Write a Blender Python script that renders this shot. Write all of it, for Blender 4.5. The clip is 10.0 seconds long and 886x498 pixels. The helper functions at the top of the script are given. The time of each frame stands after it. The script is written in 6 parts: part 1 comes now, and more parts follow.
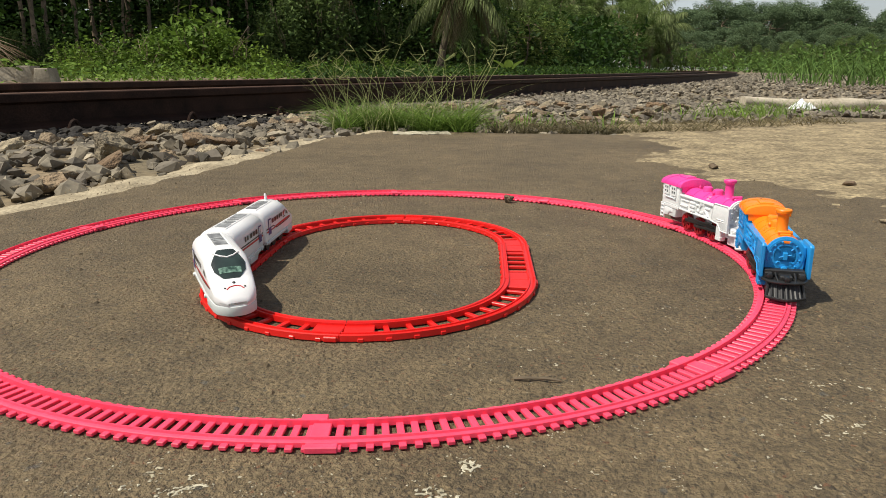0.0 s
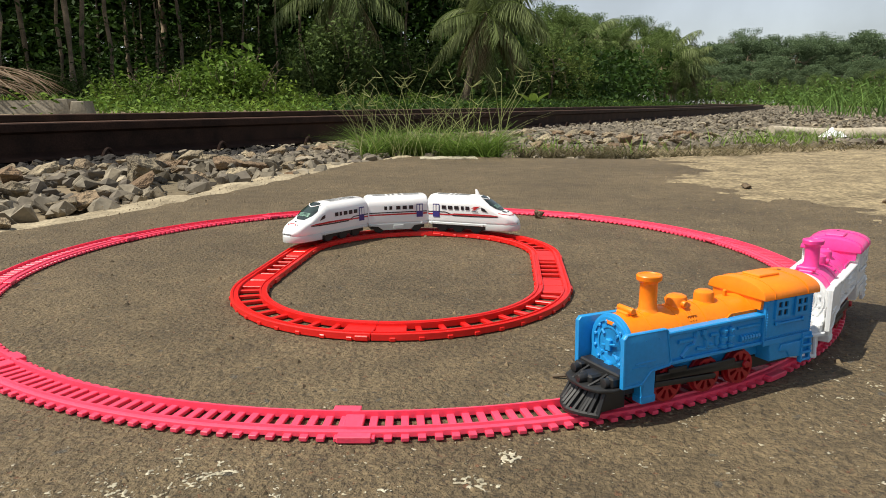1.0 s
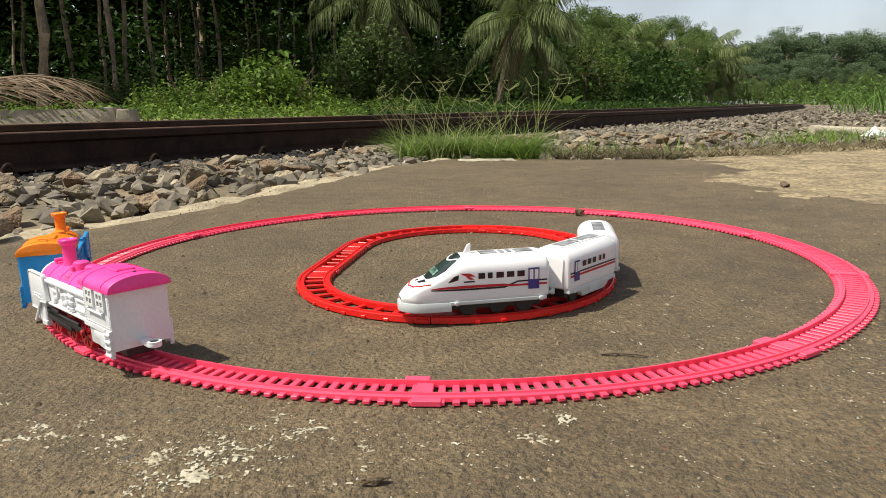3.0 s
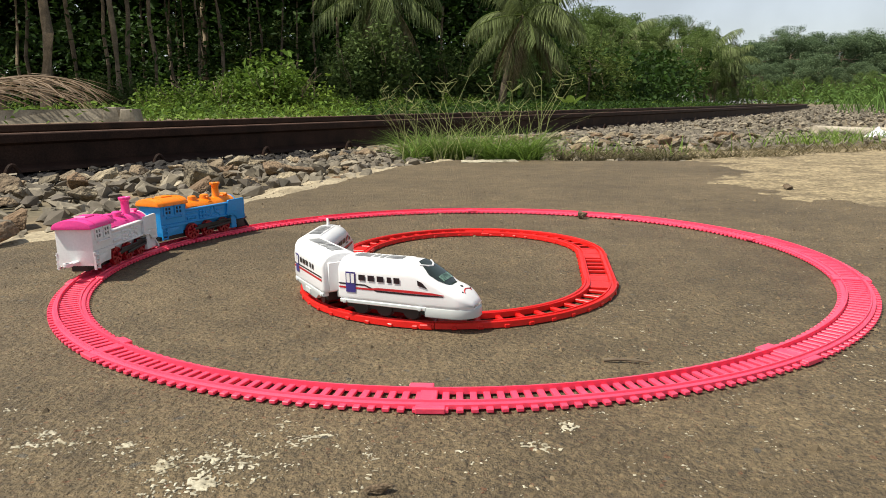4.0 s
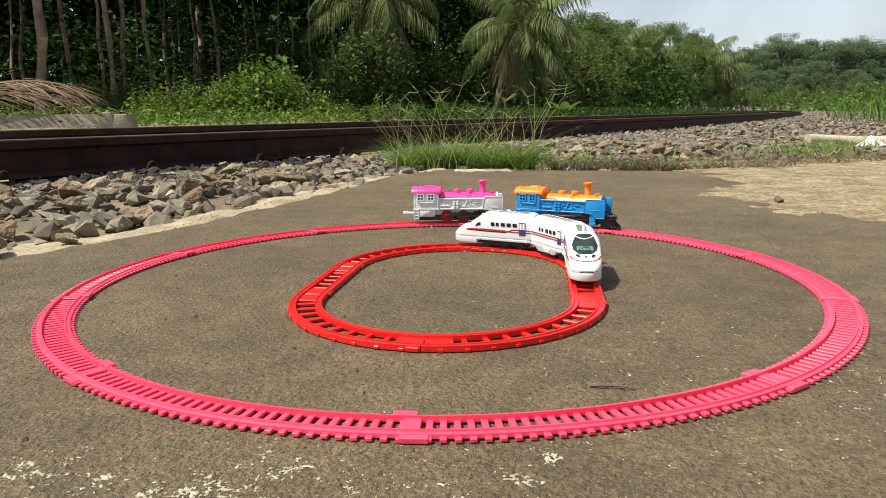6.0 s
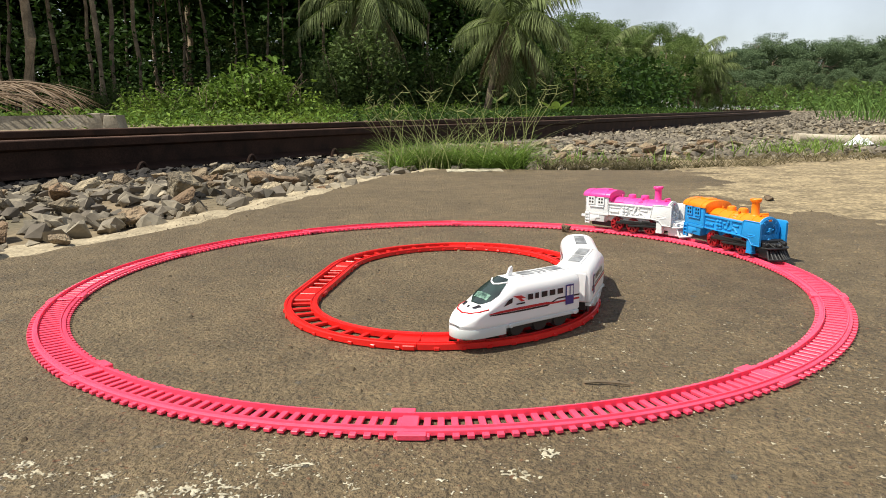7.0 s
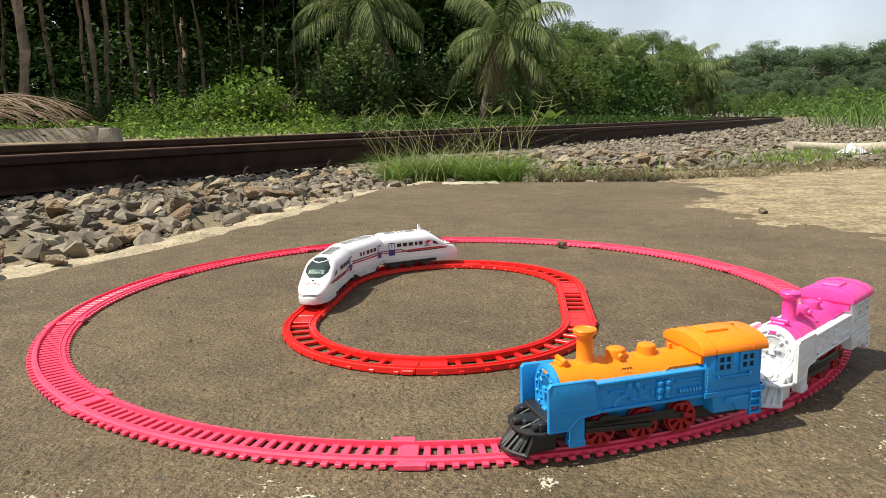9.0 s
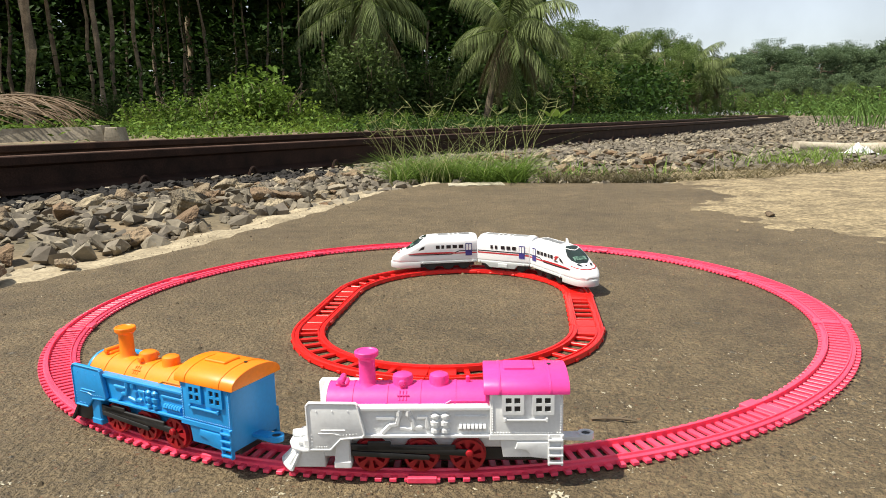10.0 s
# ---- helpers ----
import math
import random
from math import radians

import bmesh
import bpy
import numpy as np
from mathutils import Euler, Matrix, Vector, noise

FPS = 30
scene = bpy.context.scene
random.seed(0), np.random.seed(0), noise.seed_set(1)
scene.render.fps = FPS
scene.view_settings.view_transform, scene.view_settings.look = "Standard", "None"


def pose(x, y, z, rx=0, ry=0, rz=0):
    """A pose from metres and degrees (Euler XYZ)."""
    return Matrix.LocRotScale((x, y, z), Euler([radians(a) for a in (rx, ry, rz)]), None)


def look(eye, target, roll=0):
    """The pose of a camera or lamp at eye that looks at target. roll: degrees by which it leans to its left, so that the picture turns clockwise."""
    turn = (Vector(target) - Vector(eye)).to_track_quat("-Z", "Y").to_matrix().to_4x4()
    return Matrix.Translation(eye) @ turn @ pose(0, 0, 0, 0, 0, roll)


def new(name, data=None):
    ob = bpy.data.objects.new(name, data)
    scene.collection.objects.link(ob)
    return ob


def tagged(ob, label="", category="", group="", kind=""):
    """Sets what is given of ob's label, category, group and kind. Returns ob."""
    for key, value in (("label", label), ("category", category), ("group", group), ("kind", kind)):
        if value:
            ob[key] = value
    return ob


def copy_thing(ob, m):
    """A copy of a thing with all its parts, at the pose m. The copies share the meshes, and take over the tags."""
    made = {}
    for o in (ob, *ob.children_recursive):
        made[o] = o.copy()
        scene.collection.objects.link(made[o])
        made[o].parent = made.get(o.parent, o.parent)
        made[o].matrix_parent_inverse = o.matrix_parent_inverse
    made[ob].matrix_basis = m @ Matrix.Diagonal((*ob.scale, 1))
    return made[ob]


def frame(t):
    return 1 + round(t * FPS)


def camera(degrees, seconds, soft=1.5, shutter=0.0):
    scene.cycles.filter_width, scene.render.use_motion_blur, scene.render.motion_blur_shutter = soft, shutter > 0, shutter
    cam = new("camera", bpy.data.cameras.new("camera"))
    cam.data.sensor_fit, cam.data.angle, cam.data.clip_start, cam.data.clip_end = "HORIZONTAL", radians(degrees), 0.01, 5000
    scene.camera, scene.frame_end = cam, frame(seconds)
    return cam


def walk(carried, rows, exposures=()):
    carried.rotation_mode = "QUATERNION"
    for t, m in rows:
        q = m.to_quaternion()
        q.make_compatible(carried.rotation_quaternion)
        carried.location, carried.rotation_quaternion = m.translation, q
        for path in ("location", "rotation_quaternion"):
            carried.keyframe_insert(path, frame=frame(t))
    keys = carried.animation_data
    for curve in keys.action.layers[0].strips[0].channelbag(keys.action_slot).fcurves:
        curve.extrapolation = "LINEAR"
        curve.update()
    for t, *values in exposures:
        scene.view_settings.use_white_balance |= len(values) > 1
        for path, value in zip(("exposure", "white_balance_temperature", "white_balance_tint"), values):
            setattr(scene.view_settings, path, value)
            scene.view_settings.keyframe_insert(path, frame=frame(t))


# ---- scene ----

# ---------------- camera ----------------
cam = camera(65.0, 10.0, soft=0.95)
PATH = [
    (0, (0.004, -0.627, 0.168), (0.192, 1.301, -0.33), -0.1),
    (0.5, (0.002, -0.621, 0.148), (0.138, 1.33, -0.266), 0.1),
    (1, (-0.002, -0.622, 0.144), (0.119, 1.333, -0.262), -0.3),
    (1.5, (-0.011, -0.629, 0.141), (0.095, 1.325, -0.271), -0.3),
    (2, (-0.012, -0.644, 0.144), (0.075, 1.314, -0.252), -0.8),
    (2.5, (-0.017, -0.657, 0.142), (0.026, 1.303, -0.252), -1.0),
    (4, (-0.019, -0.662, 0.148), (-0.001, 1.299, -0.248), -1.0),
    (4.5, (-0.017, -0.66, 0.15), (0.001, 1.301, -0.241), -0.9),
    (5, (-0.017, -0.658, 0.155), (0.004, 1.304, -0.236), -0.7),
    (5.5, (-0.013, -0.657, 0.159), (0.01, 1.306, -0.223), -0.7),
    (7, (-0.016, -0.662, 0.159), (0.041, 1.301, -0.223), -0.9),
    (7.5, (-0.018, -0.662, 0.162), (0.042, 1.301, -0.216), -0.9),
    (8, (-0.018, -0.664, 0.164), (0.049, 1.3, -0.208), -1.0),
    (8.5, (-0.018, -0.663, 0.168), (0.05, 1.302, -0.199), -1.2),
    (9, (-0.017, -0.664, 0.171), (0.052, 1.303, -0.187), -1.3),
    (9.5, (-0.017, -0.664, 0.174), (0.055, 1.303, -0.179), -1.4),
    (10, (-0.02, -0.664, 0.179), (0.036, 1.302, -0.183), -1.3),
]
walk(cam, [(t, look(eye, target, roll)) for t, eye, target, roll in PATH],
     exposures=[(0, 0.06), (1, 0.16), (2.5, 0.28), (4.5, 0.28), (5, 0.34), (7.5, 0.40), (10, 0.47)])

# ---------------- plan (metres) ----------------
RING_C, RING_RX, RING_RY = Vector((0.0022, 0.0038)), 0.3405, 0.3318    # centre line of the pink ring, laid a little wide
OVAL_C, OVAL_U = Vector((0.008, -0.0205)), Vector((0.156, 0.9877)).normalized()
OVAL_R, OVAL_S = 0.120, 0.114
OVAL_LEN = 2 * math.pi * OVAL_R + 2 * OVAL_S


def interp(table, t):
    for (t0, v0), (t1, v1) in zip(table, table[1:]):
        if t <= t1:
            return v0 + (v1 - v0) * (t - t0) / (t1 - t0)
    return table[-1][1]


def smooth(table, t):
    """Cubic through the table's values (Catmull-Rom with uneven steps)."""
    ts = [a for a, _ in table]
    vs = [b for _, b in table]
    i = max(0, min(len(ts) - 2, sum(1 for a in ts if a <= t) - 1))

    def slope(k):
        lo, hi = max(k - 1, 0), min(k + 1, len(ts) - 1)
        return (vs[hi] - vs[lo]) / (ts[hi] - ts[lo])
    d = ts[i + 1] - ts[i]
    u = (t - ts[i]) / d
    return ((2 * u**3 - 3 * u**2 + 1) * vs[i] + (u**3 - 2 * u**2 + u) * d * slope(i)
            + (-2 * u**3 + 3 * u**2) * vs[i + 1] + (u**3 - u**2) * d * slope(i + 1))


def ring_point(a):
    """Point and clockwise heading (radians) on the pink ring at the angle a."""
    x, y = RING_C.x + RING_RX * math.cos(a), RING_C.y + RING_RY * math.sin(a)
    return x, y, math.atan2(-RING_RY * math.cos(a), RING_RX * math.sin(a))


def oval_point(s):
    """Point and heading (degrees) on the oval, clockwise seen from above, from the middle of the left straight."""
    s %= OVAL_LEN
    u, n = OVAL_U, Vector((OVAL_U.y, -OVAL_U.x))
    half = math.pi * OVAL_R
    base = math.degrees(math.atan2(u.y, u.x))
    if s < OVAL_S / 2:
        p, a = -n * OVAL_R + u * s, 0
    elif s < OVAL_S / 2 + half:
        k = (s - OVAL_S / 2) / OVAL_R
        p, a = u * (OVAL_S / 2) - n * OVAL_R * math.cos(k) + u * OVAL_R * math.sin(k), -math.degrees(k)
    elif s < OVAL_S * 1.5 + half:
        p, a = n * OVAL_R + u * (OVAL_S / 2 - (s - OVAL_S / 2 - half)), -180
    elif s < OVAL_S * 1.5 + 2 * half:
        k = (s - OVAL_S * 1.5 - half) / OVAL_R
        p, a = -u * (OVAL_S / 2) + n * OVAL_R * math.cos(k) - u * OVAL_R * math.sin(k), -180 - math.degrees(k)
    else:
        p, a = -n * OVAL_R + u * (s - OVAL_LEN), -360
    p = OVAL_C + p
    return p.x, p.y, base + a


# ---------------- world, sun ----------------
SUN_FROM = Vector((-0.56, -0.13, 1.0)).normalized()   # towards the sun
world = bpy.data.worlds.new("world")
scene.world = world
world.use_nodes = True
wn = world.node_tree
sky = wn.nodes.new("ShaderNodeTexSky")
sky.sky_type, sky.sun_disc = "NISHITA", False
sky.sun_elevation = math.asin(SUN_FROM.z)
sky.sun_rotation = math.atan2(SUN_FROM.x, SUN_FROM.y)
sky.air_density, sky.dust_density, sky.ozone_density = 1.0, 1.0, 1.8
haze = wn.nodes.new("ShaderNodeHueSaturation")
haze.inputs["Saturation"].default_value = 0.45
wn.links.new(sky.outputs[0], haze.inputs["Color"])
# thin broken cloud all over the sky
wc = wn.nodes.new("ShaderNodeTexCoord")
cloud = wn.nodes.new("ShaderNodeTexNoise")
cloud.inputs["Scale"].default_value, cloud.inputs["Detail"].default_value = 4.0, 7.0
wn.links.new(wc.outputs["Generated"], cloud.inputs["Vector"])
veil = wn.nodes.new("ShaderNodeMapRange")
veil.inputs[1].default_value, veil.inputs[2].default_value, veil.inputs[3].default_value, veil.inputs[4].default_value = 0.42, 0.66, 0.70, 0.90
wn.links.new(cloud.outputs[0], veil.inputs[0])
wn.links.new(veil.outputs[0], haze.inputs["Value"])
wn.links.new(haze.outputs[0], wn.nodes["Background"].inputs[0])
wn.nodes["Background"].inputs[1].default_value = 0.140
sun = new("sun", bpy.data.lights.new("sun", "SUN"))
sun.data.energy, sun.data.angle, sun.data.color = 5.0, radians(0.55), (1.0, 0.94, 0.81)
sun.matrix_world = look(SUN_FROM * 30, (0, 0, 0))



# ---------------- materials ----------------
def material(name, base, rough=0.6, metal=0.0, second=None, scale=20.0, detail=6.0, bump=0.0, bump_scale=None, fine=None,
             spec=0.5, island=0.0, obj_random=0.0, coat=0.0, transmission=0.0, subsurface=0.0, sss_radius=0.01, tint=None):
    """Principled surface: two colours mixed by noise, a finer grain, relief, and piece-to-piece change of brightness."""
    m = bpy.data.materials.new(name)
    m.use_nodes = True
    nt = m.node_tree
    N, L = nt.nodes, nt.links
    b = N["Principled BSDF"]
    b.inputs["Roughness"].default_value = rough
    b.inputs["Metallic"].default_value = metal
    b.inputs["Specular IOR Level"].default_value = spec
    b.inputs["Coat Weight"].default_value = coat
    b.inputs["Transmission Weight"].default_value = transmission
    if subsurface:
        b.inputs["Subsurface Weight"].default_value = subsurface
        b.inputs["Subsurface Scale"].default_value = sss_radius
        b.inputs["Subsurface Radius"].default_value = (1, 0.5, 0.4)
    co = N.new("ShaderNodeTexCoord")
    second = second or tuple(c * 0.8 for c in base)
    tex = N.new("ShaderNodeTexNoise")
    tex.inputs["Scale"].default_value = scale
    tex.inputs["Detail"].default_value = detail
    L.new(co.outputs["Object"], tex.inputs["Vector"])
    ramp = N.new("ShaderNodeMapRange")
    ramp.inputs[1].default_value, ramp.inputs[2].default_value = 0.35, 0.65
    L.new(tex.outputs[0], ramp.inputs[0])
    mix = N.new("ShaderNodeMix")
    mix.data_type = "RGBA"
    mix.inputs[6].default_value = (*base, 1)
    mix.inputs[7].default_value = (*second, 1)
    L.new(ramp.outputs[0], mix.inputs[0])
    colour = mix.outputs[2]
    if fine:
        f = N.new("ShaderNodeTexNoise")
        f.inputs["Scale"].default_value = fine[0]
        f.inputs["Detail"].default_value = 3
        L.new(co.outputs["Object"], f.inputs["Vector"])
        fr = N.new("ShaderNodeMapRange")
        fr.inputs[1].default_value, fr.inputs[2].default_value = 0.3, 0.7
        fr.inputs[3].default_value, fr.inputs[4].default_value = 1 - fine[1], 1 + fine[1]
        L.new(f.outputs[0], fr.inputs[0])
        hs = N.new("ShaderNodeHueSaturation")
        L.new(fr.outputs[0], hs.inputs["Value"])
        L.new(colour, hs.inputs["Color"])
        colour = hs.outputs[0]
    for amount, kind, out in ((island, "ShaderNodeNewGeometry", "Random Per Island"), (obj_random, "ShaderNodeObjectInfo", "Random")):
        if amount:
            g = N.new(kind)
            r = N.new("ShaderNodeMapRange")
            r.inputs[3].default_value, r.inputs[4].default_value = 1 - amount, 1 + amount
            L.new(g.outputs[out], r.inputs[0])
            hs = N.new("ShaderNodeHueSaturation")
            L.new(r.outputs[0], hs.inputs["Value"])
            L.new(colour, hs.inputs["Color"])
            colour = hs.outputs[0]
    if tint:
        g = N.new("ShaderNodeObjectInfo" if obj_random else "ShaderNodeNewGeometry")
        k = N.new("ShaderNodeMath")
        k.operation = "MULTIPLY"
        k.inputs[1].default_value = 17.0
        L.new(g.outputs["Random" if obj_random else "Random Per Island"], k.inputs[0])
        fr = N.new("ShaderNodeMath")
        fr.operation = "FRACT"
        L.new(k.outputs[0], fr.inputs[0])
        sel = N.new("ShaderNodeMapRange")
        sel.inputs[1].default_value, sel.inputs[2].default_value, sel.inputs[4].default_value = 0.3, 1.0, 0.85
        L.new(fr.outputs[0], sel.inputs[0])
        mx = N.new("ShaderNodeMix")
        mx.data_type = "RGBA"
        mx.inputs[7].default_value = (*tint, 1)
        L.new(sel.outputs[0], mx.inputs[0])
        L.new(colour, mx.inputs[6])
        colour = mx.outputs[2]
    L.new(colour, b.inputs["Base Color"])
    if bump:
        bt = N.new("ShaderNodeTexNoise")
        bt.inputs["Scale"].default_value = bump_scale or scale * 4
        bt.inputs["Detail"].default_value = 5
        L.new(co.outputs["Object"], bt.inputs["Vector"])
        bp = N.new("ShaderNodeBump")
        bp.inputs["Strength"].default_value = 0.6
        bp.inputs["Distance"].default_value = bump
        L.new(bt.outputs[0], bp.inputs["Height"])
        L.new(bp.outputs[0], b.inputs["Normal"])
    return m


def leaf_material(name, base, second, island=0.45, rough=0.65):
    """Leaf: diffuse and gloss with some light let through."""
    m = material(name, base, rough, second=second, scale=0.9, island=island, spec=0.15)
    nt = m.node_tree
    b, out = nt.nodes["Principled BSDF"], nt.nodes["Material Output"]
    tr = nt.nodes.new("ShaderNodeBsdfTranslucent")
    ms = nt.nodes.new("ShaderNodeMixShader")
    ms.inputs[0].default_value = 0.3
    src = b.inputs["Base Color"].links[0].from_socket
    nt.links.new(src, tr.inputs[0])
    nt.links.new(b.outputs[0], ms.inputs[1])
    nt.links.new(tr.outputs[0], ms.inputs[2])
    nt.links.new(ms.outputs[0], out.inputs[0])
    return m


PINK = material("pink_track_plastic", (0.92, 0.075, 0.15), 0.40, second=(0.87, 0.060, 0.125), scale=30, fine=(400, 0.06), bump=0.0002, bump_scale=300, subsurface=0.15, sss_radius=0.002)
RED = material("red_track_plastic", (0.72, 0.014, 0.010), 0.36, second=(0.66, 0.010, 0.008), scale=30, fine=(400, 0.06), bump=0.0002, bump_scale=300)
BLUE = material("blue_plastic", (0.016, 0.285, 0.66), 0.38, second=(0.013, 0.255, 0.61), scale=40, fine=(500, 0.05), bump=0.00012, bump_scale=260)
ORANGE = material("orange_plastic", (0.95, 0.245, 0.005), 0.40, second=(0.89, 0.215, 0.004), scale=40, fine=(500, 0.05), bump=0.00012, bump_scale=260)
HOTPINK = material("hot_pink_plastic", (0.90, 0.06, 0.33), 0.40, second=(0.83, 0.05, 0.29), scale=40, fine=(500, 0.05), bump=0.00012, bump_scale=260)
GREYWHITE = material("white_toy_plastic", (0.76, 0.77, 0.77), 0.42, second=(0.71, 0.72, 0.72), scale=40, fine=(500, 0.04), bump=0.00012, bump_scale=260)
WHITE = material("glossy_white_plastic", (0.82, 0.82, 0.82), 0.28, second=(0.79, 0.79, 0.80), scale=30, bump=0.0001, bump_scale=200)
SKIRT = material("pale_grey_plastic", (0.60, 0.64, 0.63), 0.4, second=(0.55, 0.58, 0.57), scale=30)
BLACK = material("black_plastic", (0.012, 0.012, 0.013), 0.45, second=(0.02, 0.02, 0.02), scale=60, bump=0.0002, bump_scale=200)
WHEELRED = material("red_wheel_plastic", (0.36, 0.007, 0.014), 0.4, second=(0.28, 0.005, 0.010), scale=40)
STICKER_RED = material("red_sticker", (0.55, 0.02, 0.025), 0.4, scale=60)
STICKER_DARK = material("dark_sticker", (0.018, 0.012, 0.016), 0.3, scale=60)
STICKER_BLUE = material("blue_sticker", (0.05, 0.04, 0.22), 0.35, scale=60)
STICKER_GREY = material("grey_sticker", (0.36, 0.37, 0.38), 0.35, second=(0.12, 0.12, 0.13), scale=150)
GLASS = material("dark_windscreen", (0.015, 0.02, 0.02), 0.08, second=(0.03, 0.05, 0.045), scale=60, spec=0.7)
GREEN_STICKER = material("pale_green_sticker", (0.25, 0.42, 0.33), 0.3, second=(0.02, 0.05, 0.04), scale=300)

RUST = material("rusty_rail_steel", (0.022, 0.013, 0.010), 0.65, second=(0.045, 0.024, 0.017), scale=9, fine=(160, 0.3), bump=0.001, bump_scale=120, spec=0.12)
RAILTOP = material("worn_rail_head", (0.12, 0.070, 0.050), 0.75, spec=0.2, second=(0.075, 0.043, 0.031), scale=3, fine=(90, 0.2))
CONCRETE = material("weathered_concrete", (0.38, 0.33, 0.25), 0.9, second=(0.22, 0.19, 0.14), scale=5, fine=(60, 0.2), bump=0.004, bump_scale=40)
STONE = material("ballast_stone", (0.38, 0.315, 0.205), 0.9, second=(0.165, 0.132, 0.088), scale=2.2, detail=10, fine=(9, 0.40), bump=0.10, bump_scale=5, obj_random=0.50, tint=(0.200, 0.118, 0.062))
GRAVEL = material("ballast_gravel", (0.27, 0.230, 0.165), 0.9, second=(0.11, 0.096, 0.072), scale=9, fine=(90, 0.25), bump=0.004, bump_scale=50, island=0.5, tint=(0.12, 0.10, 0.08))
PEBBLE = material("asphalt_grit", (0.19, 0.14, 0.080), 0.9, second=(0.12, 0.09, 0.052), scale=40, island=0.55)
SAND = material("dry_sand", (0.36, 0.285, 0.165), 0.95, second=(0.20, 0.155, 0.090), scale=16, detail=9, fine=(110, 0.45), bump=0.008, bump_scale=120)
DUST = material("pale_dust", (0.40, 0.335, 0.225), 0.95, second=(0.24, 0.196, 0.126), scale=22, detail=9, fine=(200, 0.3), bump=0.006, bump_scale=120)
BLACK_GRAVEL = material("near_black_gravel", (0.020, 0.016, 0.012), 0.85, second=(0.010, 0.008, 0.007), scale=14, fine=(90, 0.3), bump=0.004, bump_scale=50, island=0.4)
EARTH = material("brown_earth", (0.22, 0.165, 0.10), 0.95, second=(0.12, 0.10, 0.06), scale=3, fine=(60, 0.3), bump=0.01, bump_scale=30)
PAINT = material("worn_white_paint", (0.50, 0.46, 0.35), 0.85, second=(0.33, 0.29, 0.20), scale=60, fine=(350, 0.35), bump=0.003, bump_scale=200)
ASPHALT = material("worn_asphalt", (0.174, 0.128, 0.068), 0.74, second=(0.122, 0.089, 0.047), scale=5, detail=8, fine=(30, 0.20))


def add_aggregate(m, scale, spread, depth):
    """Chips of stone set in the surface: each has its own shade, with the dark of the pits between put into the colour.
    """
    nt = m.node_tree
    N, L = nt.nodes, nt.links
    b = N["Principled BSDF"]
    co = N.new("ShaderNodeTexCoord")
    warp = N.new("ShaderNodeTexNoise")
    warp.inputs["Scale"].default_value = scale * 0.8
    L.new(co.outputs["Object"], warp.inputs["Vector"])
    add = N.new("ShaderNodeVectorMath")
    add.operation = "MULTIPLY_ADD"
    add.inputs[1].default_value = (1.8 / scale,) * 3
    L.new(warp.outputs["Color"], add.inputs[0])
    L.new(co.outputs["Object"], add.inputs[2])
    vo = N.new("ShaderNodeTexVoronoi")
    vo.inputs["Scale"].default_value = scale
    L.new(add.outputs[0], vo.inputs["Vector"])
    sep = N.new("ShaderNodeSeparateColor")
    L.new(vo.outputs["Color"], sep.inputs[0])
    val = N.new("ShaderNodeMapRange")
    val.inputs[3].default_value, val.inputs[4].default_value = 1 - spread, 1 + spread
    L.new(sep.outputs[0], val.inputs[0])
    pit = N.new("ShaderNodeMapRange")
    pit.inputs[1].default_value, pit.inputs[2].default_value = 0.35, 0.75
    pit.inputs[3].default_value, pit.inputs[4].default_value = 1.06, 0.80
    L.new(vo.outputs["Distance"], pit.inputs[0])
    mul = N.new("ShaderNodeMath")
    mul.operation = "MULTIPLY"
    L.new(val.outputs[0], mul.inputs[0])
    L.new(pit.outputs[0], mul.inputs[1])
    hs = N.new("ShaderNodeHueSaturation")
    src = b.inputs["Base Color"].links[0].from_socket
    L.new(src, hs.inputs["Color"])
    L.new(mul.outputs[0], hs.inputs["Value"])
    L.new(hs.outputs[0], b.inputs["Base Color"])
    rough = N.new("ShaderNodeTexNoise")
    rough.inputs["Scale"].default_value = scale * 0.55
    rough.inputs["Detail"].default_value = 8
    rough.inputs["Roughness"].default_value = 0.78
    L.new(co.outputs["Object"], rough.inputs["Vector"])
    hgt = N.new("ShaderNodeMath")
    hgt.operation = "MULTIPLY_ADD"
    hgt.inputs[1].default_value = 0.25
    L.new(sep.outputs[1], hgt.inputs[0])
    L.new(rough.outputs[0], hgt.inputs[2])
    bp = N.new("ShaderNodeBump")
    bp.inputs["Strength"].default_value = 0.8
    bp.inputs["Distance"].default_value = depth
    L.new(hgt.outputs[0], bp.inputs["Height"])
    L.new(bp.outputs[0], b.inputs["Normal"])




